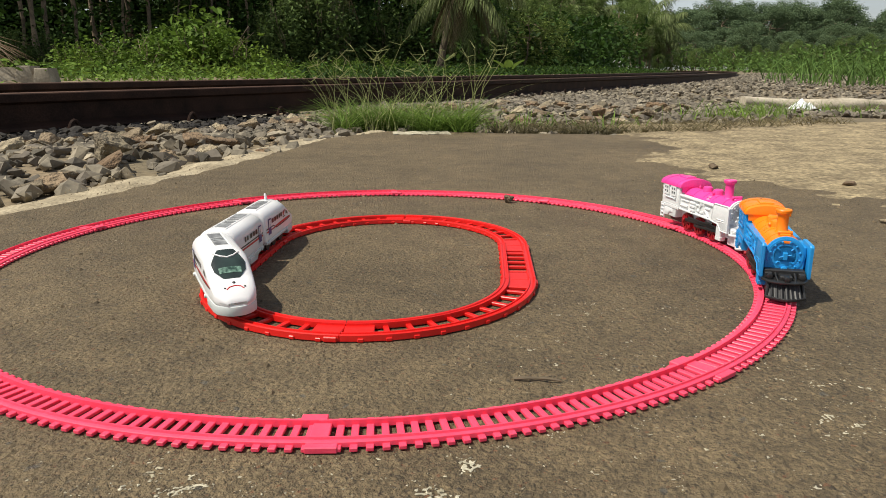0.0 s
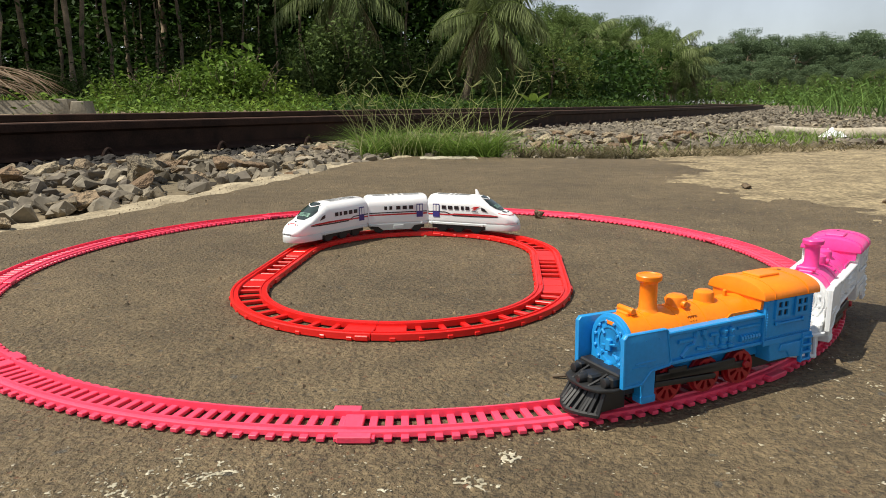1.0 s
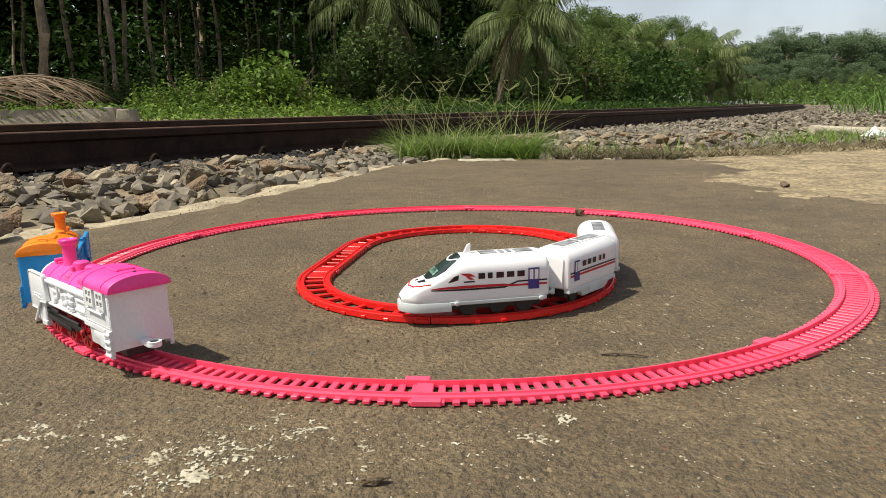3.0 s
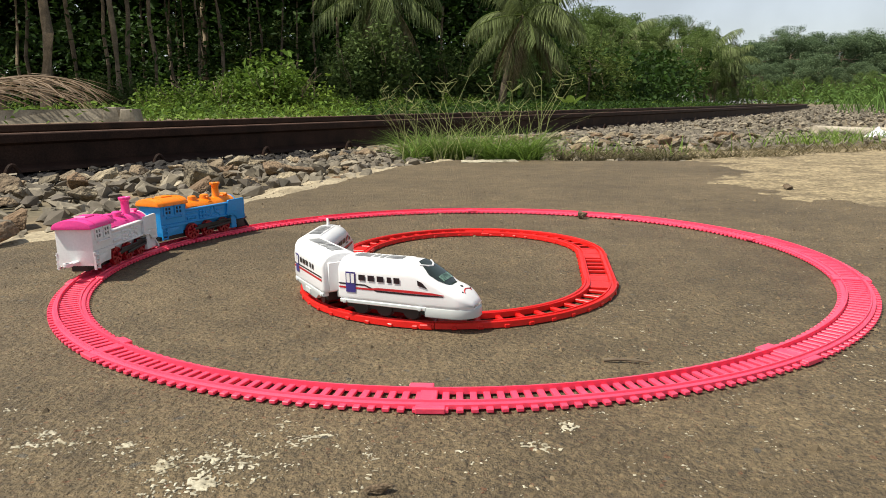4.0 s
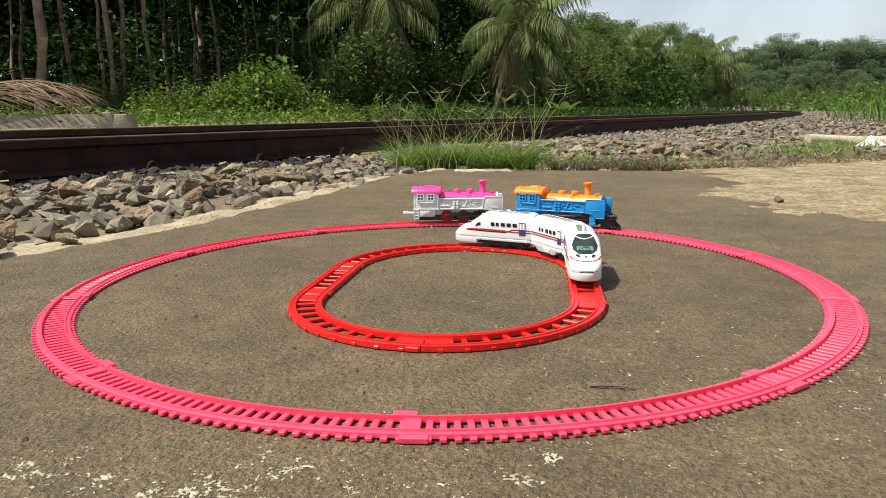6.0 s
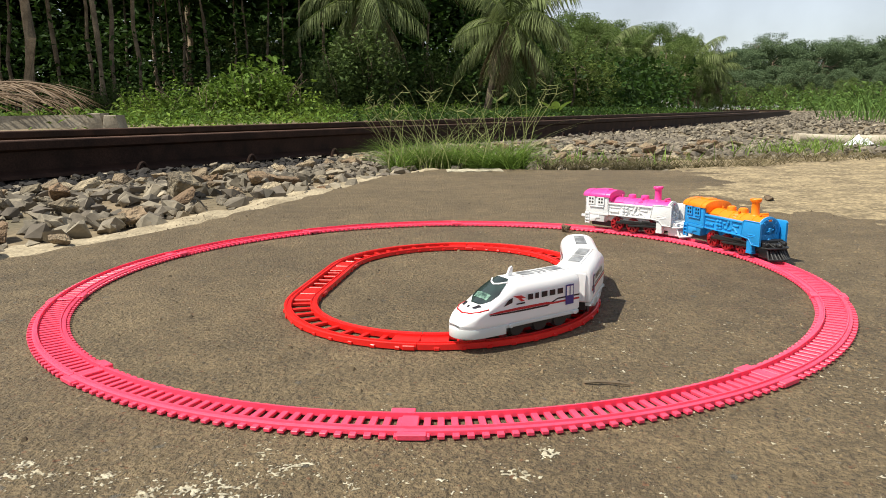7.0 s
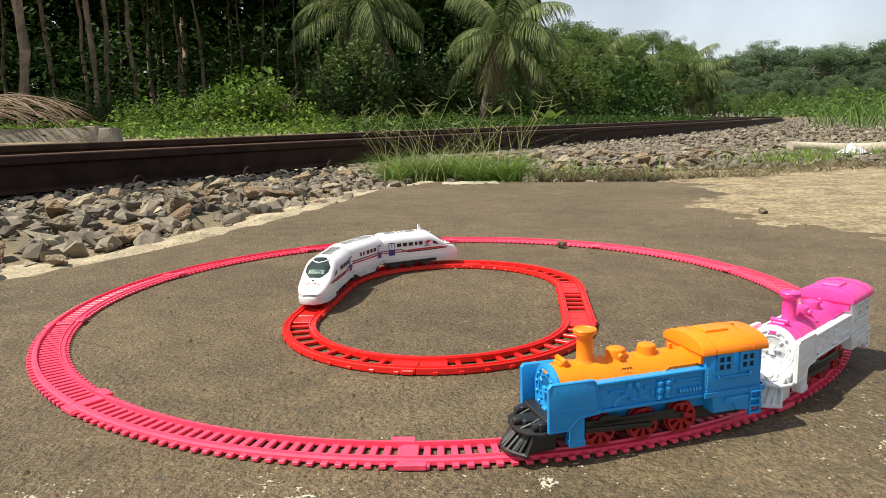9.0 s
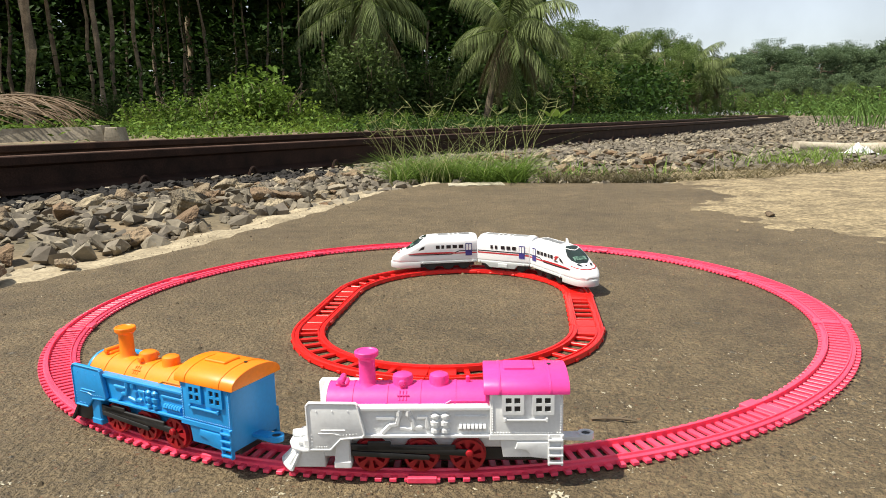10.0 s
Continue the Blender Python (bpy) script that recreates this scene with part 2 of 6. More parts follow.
def add_grit(m):
    """Rough binder and chips: crumbly relief, mottled value, scattered rusty or pale chips, and dark specks for pits.
    """
    nt = m.node_tree
    N, L = nt.nodes, nt.links
    b = N["Principled BSDF"]
    co = N.new("ShaderNodeTexCoord")

    def field(scale, detail, rough, lo, hi, out_lo, out_hi):
        t = N.new("ShaderNodeTexNoise")
        t.inputs["Scale"].default_value, t.inputs["Detail"].default_value, t.inputs["Roughness"].default_value = scale, detail, rough
        L.new(co.outputs["Object"], t.inputs["Vector"])
        r = N.new("ShaderNodeMapRange")
        r.inputs[1].default_value, r.inputs[2].default_value, r.inputs[3].default_value, r.inputs[4].default_value = lo, hi, out_lo, out_hi
        L.new(t.outputs[0], r.inputs[0])
        return t.outputs[0], r.outputs[0]
    colour = b.inputs["Base Color"].links[0].from_socket
    for scale, lo, hi in ((150, 0.74, 1.24), (430, 0.66, 1.34)):
        _, mottle = field(scale, 3, 0.6, 0.33, 0.67, lo, hi)
        hs = N.new("ShaderNodeHueSaturation")
        L.new(colour, hs.inputs["Color"])
        L.new(mottle, hs.inputs["Value"])
        colour = hs.outputs[0]
    # the last, near-black tone puts the shade of small pits into the colour
    for scale, lo, tone in ((210, 0.66, (0.19, 0.085, 0.04)), (260, 0.68, (0.30, 0.25, 0.17)), (90, 0.68, (0.10, 0.095, 0.08)), (330, 0.62, (0.040, 0.030, 0.018))):
        _, mask = field(scale, 2, 0.5, lo, lo + 0.05, 0.0, 0.75)
        mx = N.new("ShaderNodeMix")
        mx.data_type = "RGBA"
        mx.inputs[7].default_value = (*tone, 1)
        L.new(mask, mx.inputs[0])
        L.new(colour, mx.inputs[6])
        colour = mx.outputs[2]
    L.new(colour, b.inputs["Base Color"])
    coarse, _ = field(250, 4, 0.62, 0, 1, 0, 1)
    bp = N.new("ShaderNodeBump")
    bp.inputs["Strength"].default_value = 1.0
    bp.inputs["Distance"].default_value = 0.0075
    L.new(coarse, bp.inputs["Height"])
    L.new(bp.outputs[0], b.inputs["Normal"])


add_grit(ASPHALT)
add_aggregate(SAND, 190, 0.20, 0.004)
BARK = material("grey_bark", (0.27, 0.21, 0.14), 0.95, second=(0.13, 0.10, 0.065), scale=5, fine=(40, 0.3), bump=0.01, bump_scale=25, obj_random=0.4)
PALM_BARK = material("palm_bark", (0.150, 0.120, 0.080), 0.95, second=(0.070, 0.056, 0.038), scale=9, fine=(40, 0.3), bump=0.01, bump_scale=25)
# forest leaf: the shade among the trees is put into its dark colour
LEAF_SHADED = leaf_material("shaded_forest_leaf", (0.040, 0.082, 0.014), (0.020, 0.048, 0.009))
LEAF_MID = leaf_material("tree_leaf", (0.155, 0.215, 0.062), (0.085, 0.135, 0.038), island=0.22)
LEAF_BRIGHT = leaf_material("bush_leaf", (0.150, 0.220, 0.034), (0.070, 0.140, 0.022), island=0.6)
# distance haze is put into this paler, greyer leaf colour
LEAF_HAZED = leaf_material("hazed_leaf", (0.145, 0.200, 0.100), (0.098, 0.148, 0.076), island=0.2)
LEAF_SHRUB = leaf_material("shrub_leaf", (0.095, 0.140, 0.040), (0.052, 0.088, 0.024), island=0.5)
LEAF_OLIVE = leaf_material("bamboo_leaf", (0.150, 0.200, 0.050), (0.105, 0.150, 0.038))
SCRUB_LEAF = leaf_material("scrub_leaf", (0.120, 0.195, 0.046), (0.066, 0.130, 0.030), island=0.45)
PALM_LEAF = leaf_material("palm_leaflet", (0.185, 0.225, 0.090), (0.105, 0.140, 0.050), island=0.5)
DEAD_LEAF = leaf_material("dead_palm_leaf", (0.200, 0.165, 0.090), (0.090, 0.080, 0.042), island=0.5)
DRY_LEAF = leaf_material("dry_palm_leaf", (0.30, 0.22, 0.15), (0.20, 0.145, 0.10), island=0.3)
GRASS = leaf_material("green_grass", (0.19, 0.28, 0.055), (0.12, 0.20, 0.038), island=0.35)
STRAW = leaf_material("straw_grass", (0.40, 0.40, 0.18), (0.26, 0.29, 0.11), island=0.3)
PLASTIC_BAG = material("white_plastic_sheet", (0.75, 0.75, 0.75), 0.4, second=(0.6, 0.6, 0.62), scale=20)
WOOD = material("bleached_log", (0.50, 0.44, 0.34), 0.9, second=(0.36, 0.31, 0.23), scale=8, fine=(70, 0.2), bump=0.004, bump_scale=40)


# ---------------- mesh helpers ----------------
def finish(name, bm, mat, smooth_angle=None):
    me = bpy.data.meshes.new(name)
    bm.normal_update()
    bm.to_mesh(me)
    bm.free()
    for m in (mat if isinstance(mat, (list, tuple)) else [mat]):
        me.materials.append(m)
    if smooth_angle is not None:
        me.shade_smooth()
        me.set_sharp_from_angle(angle=radians(smooth_angle))
    return me


def part(name, bm, mat, parent, label="", smooth_angle=35, at=None):
    ob = new(name, finish(name, bm, mat, smooth_angle))
    ob.parent = parent
    if at is not None:
        ob.matrix_basis = at
    if label:
        tagged(ob, label)
    return ob


def thing(name, label, category, group="", kind=""):
    ob = new(name)
    ob.empty_display_size = 0.02
    return tagged(ob, label, category, group, kind)


def box(bm, x0, x1, y0, y1, z0, z1, bevel=0.0, segments=2):
    r = bmesh.ops.create_cube(bm, size=1.0, matrix=Matrix.Translation(((x0 + x1) / 2, (y0 + y1) / 2, (z0 + z1) / 2))
                              @ Matrix.Diagonal((x1 - x0, y1 - y0, z1 - z0, 1)))
    if bevel:
        es = {e for v in r["verts"] for e in v.link_edges}
        bmesh.ops.bevel(bm, geom=list(es), offset=bevel, segments=segments, affect="EDGES", profile=0.5)


def tube(bm, m, r0, r1, h, seg=16, bevel=0.0):
    """A tapered cylinder from the origin of m along its z."""
    r = bmesh.ops.create_cone(bm, cap_ends=True, segments=seg, radius1=r0, radius2=r1, depth=h, matrix=m @ Matrix.Translation((0, 0, h / 2)))
    if bevel:
        caps = [e for e in {e for v in r["verts"] for e in v.link_edges} if any(len(f.verts) > 4 for f in e.link_faces)]
        bmesh.ops.bevel(bm, geom=caps, offset=bevel, segments=2, affect="EDGES", profile=0.5)


def lathe(bm, profile, m, seg=20):
    """Turn (radius, height) pairs about the z of m."""
    rings = []
    for r, z in profile:
        rings.append([bm.verts.new(m @ Vector((r * math.cos(2 * math.pi * k / seg), r * math.sin(2 * math.pi * k / seg), z))) for k in range(seg)])
    for a, b in zip(rings, rings[1:]):
        for k in range(seg):
            bm.faces.new((a[k], a[(k + 1) % seg], b[(k + 1) % seg], b[k]))
    for ring, flip in ((rings[0], True), (rings[-1], False)):
        if ring[0].co != ring[1].co:
            bm.faces.new(list(reversed(ring)) if flip else ring)


def prism(bm, outline, axis, lo, hi, bevel=0.0):
    """A closed outline of pairs, drawn out along an axis ('x', 'y', 'z') from lo to hi."""
    def place(a, b, c):
        return {"x": (c, a, b), "y": (a, c, b), "z": (a, b, c)}[axis]
    v0 = [bm.verts.new(place(a, b, lo)) for a, b in outline]
    v1 = [bm.verts.new(place(a, b, hi)) for a, b in outline]
    fs = [bm.faces.new(v0), bm.faces.new(list(reversed(v1)))]
    for k in range(len(outline)):
        j = (k + 1) % len(outline)
        fs.append(bm.faces.new((v0[j], v0[k], v1[k], v1[j])))
    bmesh.ops.recalc_face_normals(bm, faces=fs)
    if bevel:
        es = list({e for f in fs[:2] for e in f.edges})
        bmesh.ops.bevel(bm, geom=es, offset=bevel, segments=2, affect="EDGES", profile=0.5)


def sweep(bm, points, section, closed_section=True):
    """Draw a cross-section (offset to the right of travel, height) along points (x, y, z, heading radians)."""
    rows = []
    for x, y, z, a in points:
        rx, ry = math.sin(a), -math.cos(a)
        rows.append([bm.verts.new((x + rx * o, y + ry * o, z + h)) for o, h in section])
    n = len(section)
    fs = []
    for p, q in zip(rows, rows[1:]):
        for k in range(n if closed_section else n - 1):
            j = (k + 1) % n
            fs.append(bm.faces.new((p[k], p[j], q[j], q[k])))
    if closed_section:
        fs.append(bm.faces.new(rows[0]))
        fs.append(bm.faces.new(list(reversed(rows[-1]))))
    bmesh.ops.recalc_face_normals(bm, faces=fs)


def limb(bm, pts, r0, r1, seg=8):
    rows = []
    n = len(pts)
    for k, p in enumerate(pts):
        p = Vector(p)
        d = (Vector(pts[min(k + 1, n - 1)]) - Vector(pts[max(k - 1, 0)])).normalized()
        q = d.to_track_quat("Z", "Y").to_matrix()
        r = r0 + (r1 - r0) * k / (n - 1)
        rows.append([bm.verts.new(p + q @ Vector((r * math.cos(2 * math.pi * j / seg), r * math.sin(2 * math.pi * j / seg), 0))) for j in range(seg)])
    for a, b in zip(rows, rows[1:]):
        for j in range(seg):
            bm.faces.new((a[j], a[(j + 1) % seg], b[(j + 1) % seg], b[j]))
    bm.faces.new(rows[-1])


# ---------------- lie of the land ----------------
RAIL_N = Vector((-0.797, 0.603)).normalized()          # away from the viewer, square to the railway
RAIL_T = Vector((RAIL_N.y, -RAIL_N.x))                 # along the railway
NEAR_RAIL, FAR_RAIL = 2.55, 3.682
BEND_FROM, BEND_R = 6.0, 140.0


def bend(a):
    return (a - BEND_FROM) ** 2 / (2 * BEND_R) if a > BEND_FROM else 0.0


def track_xy(a, d):
    """a metres along the railway, d metres square to it."""
    k = max(0.0, (a - BEND_FROM) / BEND_R)
    p = RAIL_T * a + RAIL_N * (d + bend(a)) + (RAIL_T * k * -(d - 3.1) if k else Vector((0, 0)))
    return p.x, p.y


def track_ad(x, y):
    a = RAIL_T.x * x + RAIL_T.y * y
    return a, RAIL_N.x * x + RAIL_N.y * y - bend(a)


EDGE = [(-0.62, -0.9), (-0.58, -0.3), (-0.545, 0.08), (-0.515, 0.128), (-0.480, 0.180), (-0.455, 0.245), (-0.382, 0.35), (-0.348, 0.44), (-0.290, 0.60), (-0.200, 0.87), (-0.115, 1.18),
        (0.04, 1.385), (0.20, 1.365), (0.34, 1.28), (0.50, 1.24), (0.64, 1.19), (0.90, 1.24), (1.25, 1.38), (1.8, 1.45), (2.8, 1.30), (4.2, 0.9)]


def step01(a, b, v):
    u = max(0.0, min(1.0, (v - a) / (b - a)))
    return u * u * (3 - 2 * u)


def ground_z(x, y):
    a, d = track_ad(x, y)
    z = -0.022 + 0.012 * noise.noise((x * 1.3, y * 1.3, 0.3))
    z -= 0.055 * step01(1.2, 2.3, d)
    z -= 0.015 * step01(0.9, 1.7, d) * step01(2.9, 1.6, a) * step01(3.0, 2.4, d)
    z += 0.165 * step01(4.4, 5.6, d)
    z -= 0.055 * step01(0.9, -0.2, d) * step01(2.5, 4.2, a)
    return z


# ---------------- ground, paving, railway ----------------
import functools


def from_arrays(name, verts, faces, mat, smooth_shade=False):
    me = bpy.data.meshes.new(name)
    me.from_pydata([tuple(v) for v in verts], [], [tuple(f) for f in faces])
    for m in (mat if isinstance(mat, (list, tuple)) else [mat]):
        me.materials.append(m)
    if smooth_shade:
        me.shade_smooth()
    me.update()
    return me


def build_ground():
    def axis(fine_lo, fine_hi, step, far_lo, far_hi):
        vals = list(np.arange(fine_lo, fine_hi, step))
        v, s = vals[-1] + step, step
        while v < far_hi:
            vals.append(v)
            s *= 1.25
            v += s
        vals.append(far_hi)
        v, s = vals[0] - step, step
        while v > far_lo:
            vals.insert(0, v)
            s *= 1.25
            v -= s
        vals.insert(0, far_lo)
        return vals
    xs, ys = axis(-4, 6, 0.12, -1500, 1500), axis(-1, 9, 0.12, -60, 2500)
    verts = [(x, y, ground_z(x, y)) for y in ys for x in xs]
    w = len(xs)
    faces = [(j * w + i, j * w + i + 1, (j + 1) * w + i + 1, (j + 1) * w + i) for j in range(len(ys) - 1) for i in range(w - 1)]
    tagged(new("ground", from_arrays("ground", verts, faces, EARTH, True)), "brown earth with dry weeds beside the railway", "ground", kind="structure")


def rough_line(points, step, amount, rng):
    out = []
    for (x0, y0), (x1, y1) in zip(points, points[1:]):
        n = max(1, int(math.hypot(x1 - x0, y1 - y0) / step))
        for k in range(n):
            u = k / n
            out.append((x0 + (x1 - x0) * u + rng.uniform(-amount, amount), y0 + (y1 - y0) * u + rng.uniform(-amount, amount)))
    out.append(points[-1])
    return out


def build_pavement():
    rng = random.Random(3)
    line = rough_line(EDGE, 0.03, 0.010, rng)
    bm = bmesh.new()
    prism(bm, line + [(4.2, -4.0), (-0.7, -4.0)], "z", -0.06, 0.0)
    tagged(new("pavement", finish("pavement", bm, ASPHALT)), "worn brown-grey asphalt with exposed grit", "pavement", kind="structure")
    # loose grit on the asphalt
    verts, faces = [], []
    for k in range(9000):
        y = -0.58 + 1.9 * rng.random() ** 1.7
        x = rng.uniform(-0.55, 0.6) * (1 + max(0, y) * 0.3)
        if rng.random() < 0.06:
            s = rng.uniform(0.0016, 0.0030)
        else:
            s = rng.uniform(0.0006, 0.0016)
        if y > 0.95 or (x < -0.46 and y > 0):
            continue
        b = len(verts)
        a = rng.uniform(0, 6.3)
        c, d = math.cos(a) * s, math.sin(a) * s
        h = s * rng.uniform(0.5, 0.9)
        verts += [(x + c, y + d, -0.0003), (x - d * 0.8, y + c * 0.8, -0.0003), (x - c, y - d, -0.0003), (x + d * 0.7, y - c * 0.7, -0.0003),
                  (x + c * 0.3, y + d * 0.4, h), (x - c * 0.4, y - d * 0.2, h * 0.85)]
        faces += [(b, b + 1, b + 4), (b + 1, b + 5, b + 4), (b + 1, b + 2, b + 5), (b + 2, b + 3, b + 5), (b + 3, b + 4, b + 5), (b + 3, b, b + 4)]
    tagged(new("grit", from_arrays("grit", verts, faces, PEBBLE)), "fine loose grit lying on the asphalt", "grit", kind="stuff")


def build_paint():
    """Flakes of old white paint, in the clusters that remain."""
    rng = random.Random(8)
    spots = [(-0.119, -0.385, 0.020, 46), (-0.122, -0.400, 0.018, 34), (-0.163, -0.372, 0.008, 8), (-0.205, -0.368, 0.02, 16), (-0.198, -0.355, 0.012, 8),
             (-0.082, -0.362, 0.010, 10), (0.044, -0.357, 0.004, 9), (0.023, -0.377, 0.004, 8), (-0.04, -0.385, 0.03, 12), (-0.09, -0.352, 0.03, 14),
             (0.10, -0.385, 0.05, 12), (0.23, -0.34, 0.02, 10), (0.25, -0.30, 0.02, 6), (-0.02, -0.37, 0.05, 14), (-0.25, -0.36, 0.03, 14), (0.20, -0.25, 0.15, 10), (0.0, -0.1, 0.3, 14)]
    verts, faces, cell = [], [], 0.0007

    def density(x, y):
        g = 0.0
        for cx, cy, r, n in spots:
            q = ((x - cx) / (r * 1.1)) ** 2 + ((y - cy) / (r * 0.8)) ** 2
            if q < 5:
                g += n / (r * r) * math.exp(-q)
        return min(0.58, 0.10 + 0.40 * (g / 90000) ** 0.5) if g > 300 else 0.0

    @functools.cache
    def cover(i, j):
        x, y = i * cell, j * cell
        v = 0.36 * noise.noise((x * 380, y * 380, 3)) + 0.46 * noise.noise((x * 90, y * 130, 8)) + 0.52 * noise.noise((x * 760, y * 760, 1))
        return v - 0.60 + density(x, y) if v > -0.02 else -0.5

    done = set()
    for cx, cy, r, n in spots:
        reach = 2.2 * r
        for i in range(int((cx - reach) / cell), int((cx + reach) / cell)):
            for j in range(int((cy - reach) / cell), int((cy + reach) / cell)):
                if (i, j) in done:
                    continue
                done.add((i, j))
                corners = [(i, j), (i + 1, j), (i + 1, j + 1), (i, j + 1)]
                outline = []
                for (p, q), (p2, q2) in zip(corners, corners[1:] + corners[:1]):
                    v, v2 = cover(p, q), cover(p2, q2)
                    if v > 0:
                        outline.append((p * cell, q * cell, 0.0002 + min(0.0004, v * 0.004)))
                    if (v > 0) != (v2 > 0):
                        u = v / (v - v2)
                        outline.append(((p + (p2 - p) * u) * cell, (q + (q2 - q) * u) * cell, 0.0002))
                if len(outline) > 2:
                    faces.append(tuple(range(len(verts), len(verts) + len(outline))))
                    verts += outline
    tagged(new("paint_flakes", from_arrays("paint_flakes", verts, faces, PAINT)), "flaking remains of white paint on asphalt", "paint", kind="stuff")
    # one long pale streak at the far edge of the asphalt
    bm = bmesh.new()
    outline = [(0.055 + 0.155 * u / 10, 1.262 + 0.010 * math.sin(u * 1.7)) for u in range(11)] + [(0.21 - 0.155 * u / 10, 1.345 + 0.015 * math.sin(u * 2.1 + 1)) for u in range(11)]
    prism(bm, outline, "z", -0.002, 0.002)
    tagged(new("paint_streak", finish("paint_streak", bm, PAINT)), "pale worn paint streak at the asphalt edge", "paint", kind="stuff")


def build_sand():
    """A thin drift of dry sand over the asphalt's far corner."""
    verts, faces = [], []
    nx, ny = 150, 90
    for j in range(ny):
        for i in range(nx):
            x, y = 0.35 + i * 0.022, 0.05 + j * 0.0165
            edge = x - (0.565 - 0.10 * step01(0.1, 0.5, y) + 0.07 * step01(0.6, 0.85, y) + 0.10 * step01(0.85, 1.2, y))
            edge -= 0.6 * step01(2.6, 3.4, x) + 0.5 * step01(0.25, 0.05, y) * step01(1.0, 1.6, x)
            edge += 0.10 * noise.noise((x * 5, y * 5, 2)) + 0.05 * noise.noise((x * 17, y * 17, 5))
            z = 0.006 * step01(-0.05, 0.25, edge) - 0.0025 + 0.0022 * noise.noise((x * 30, y * 30, 1)) + 0.004 * noise.noise((x * 6, y * 6, 9)) * step01(0, 0.2, edge)
            verts.append((x, y, z))
    for j in range(ny - 1):
        for i in range(nx - 1):
            q = (j * nx + i, j * nx + i + 1, (j + 1) * nx + i + 1, (j + 1) * nx + i)
            if max(verts[k][2] for k in q) > -0.0005:
                faces.append(q)
    tagged(new("sand_drift", from_arrays("sand_drift", verts, faces, SAND, True)), "thin drift of dry yellow sand over asphalt", "sand", kind="stuff")


def rock_shapes(count, seed, points=13, flat=0.62):
    rng = random.Random(seed)
    shapes = []
    for k in range(count):
        bm = bmesh.new()
        wide, high = rng.uniform(0.34, 0.46), flat * rng.uniform(0.75, 1.2)
        for j in range(points):
            v = Vector((rng.gauss(0, 1), rng.gauss(0, 1), rng.gauss(0, 1))).normalized() * rng.uniform(0.82, 1.15)
            bm.verts.new((v.x * 0.5, v.y * wide, v.z * 0.5 * high))
        bmesh.ops.convex_hull(bm, input=list(bm.verts))
        loose = [v for v in bm.verts if not v.link_faces]
        bmesh.ops.delete(bm, geom=loose, context="VERTS")
        shapes.append(bm)
    return shapes


def chipped(bm, seed):
    """A copy of a stone with worn edges and an uneven, chipped skin."""
    b2 = bm.copy()
    bmesh.ops.bevel(b2, geom=list(b2.edges), offset=0.020, segments=1, affect="EDGES", profile=0.5)
    bmesh.ops.triangulate(b2, faces=list(b2.faces))
    bmesh.ops.subdivide_edges(b2, edges=[e for e in b2.edges if e.calc_length() > 0.16], cuts=1)
    for v in b2.verts:
        v.co += v.co.normalized() * (0.055 * noise.noise(v.co * 4.5 + Vector((seed, 0, 0))) + 0.022 * noise.noise(v.co * 11 + Vector((0, seed, 0))))
    return b2


def past_edge(x, y):
    """How far a point lies beyond the asphalt's edge (roughly)."""
    best = None
    for (x0, y0), (x1, y1) in zip(EDGE, EDGE[1:]):
        dx, dy = x1 - x0, y1 - y0
        u = max(0, min(1, ((x - x0) * dx + (y - y0) * dy) / (dx * dx + dy * dy)))
        px, py = x0 + u * dx, y0 + u * dy
        side = (y - py) * dx - (x - px) * dy
        dist = math.hypot(x - px, y - py)
        if best is None or dist < abs(best):
            best = dist if side > 0 else -dist
    return best


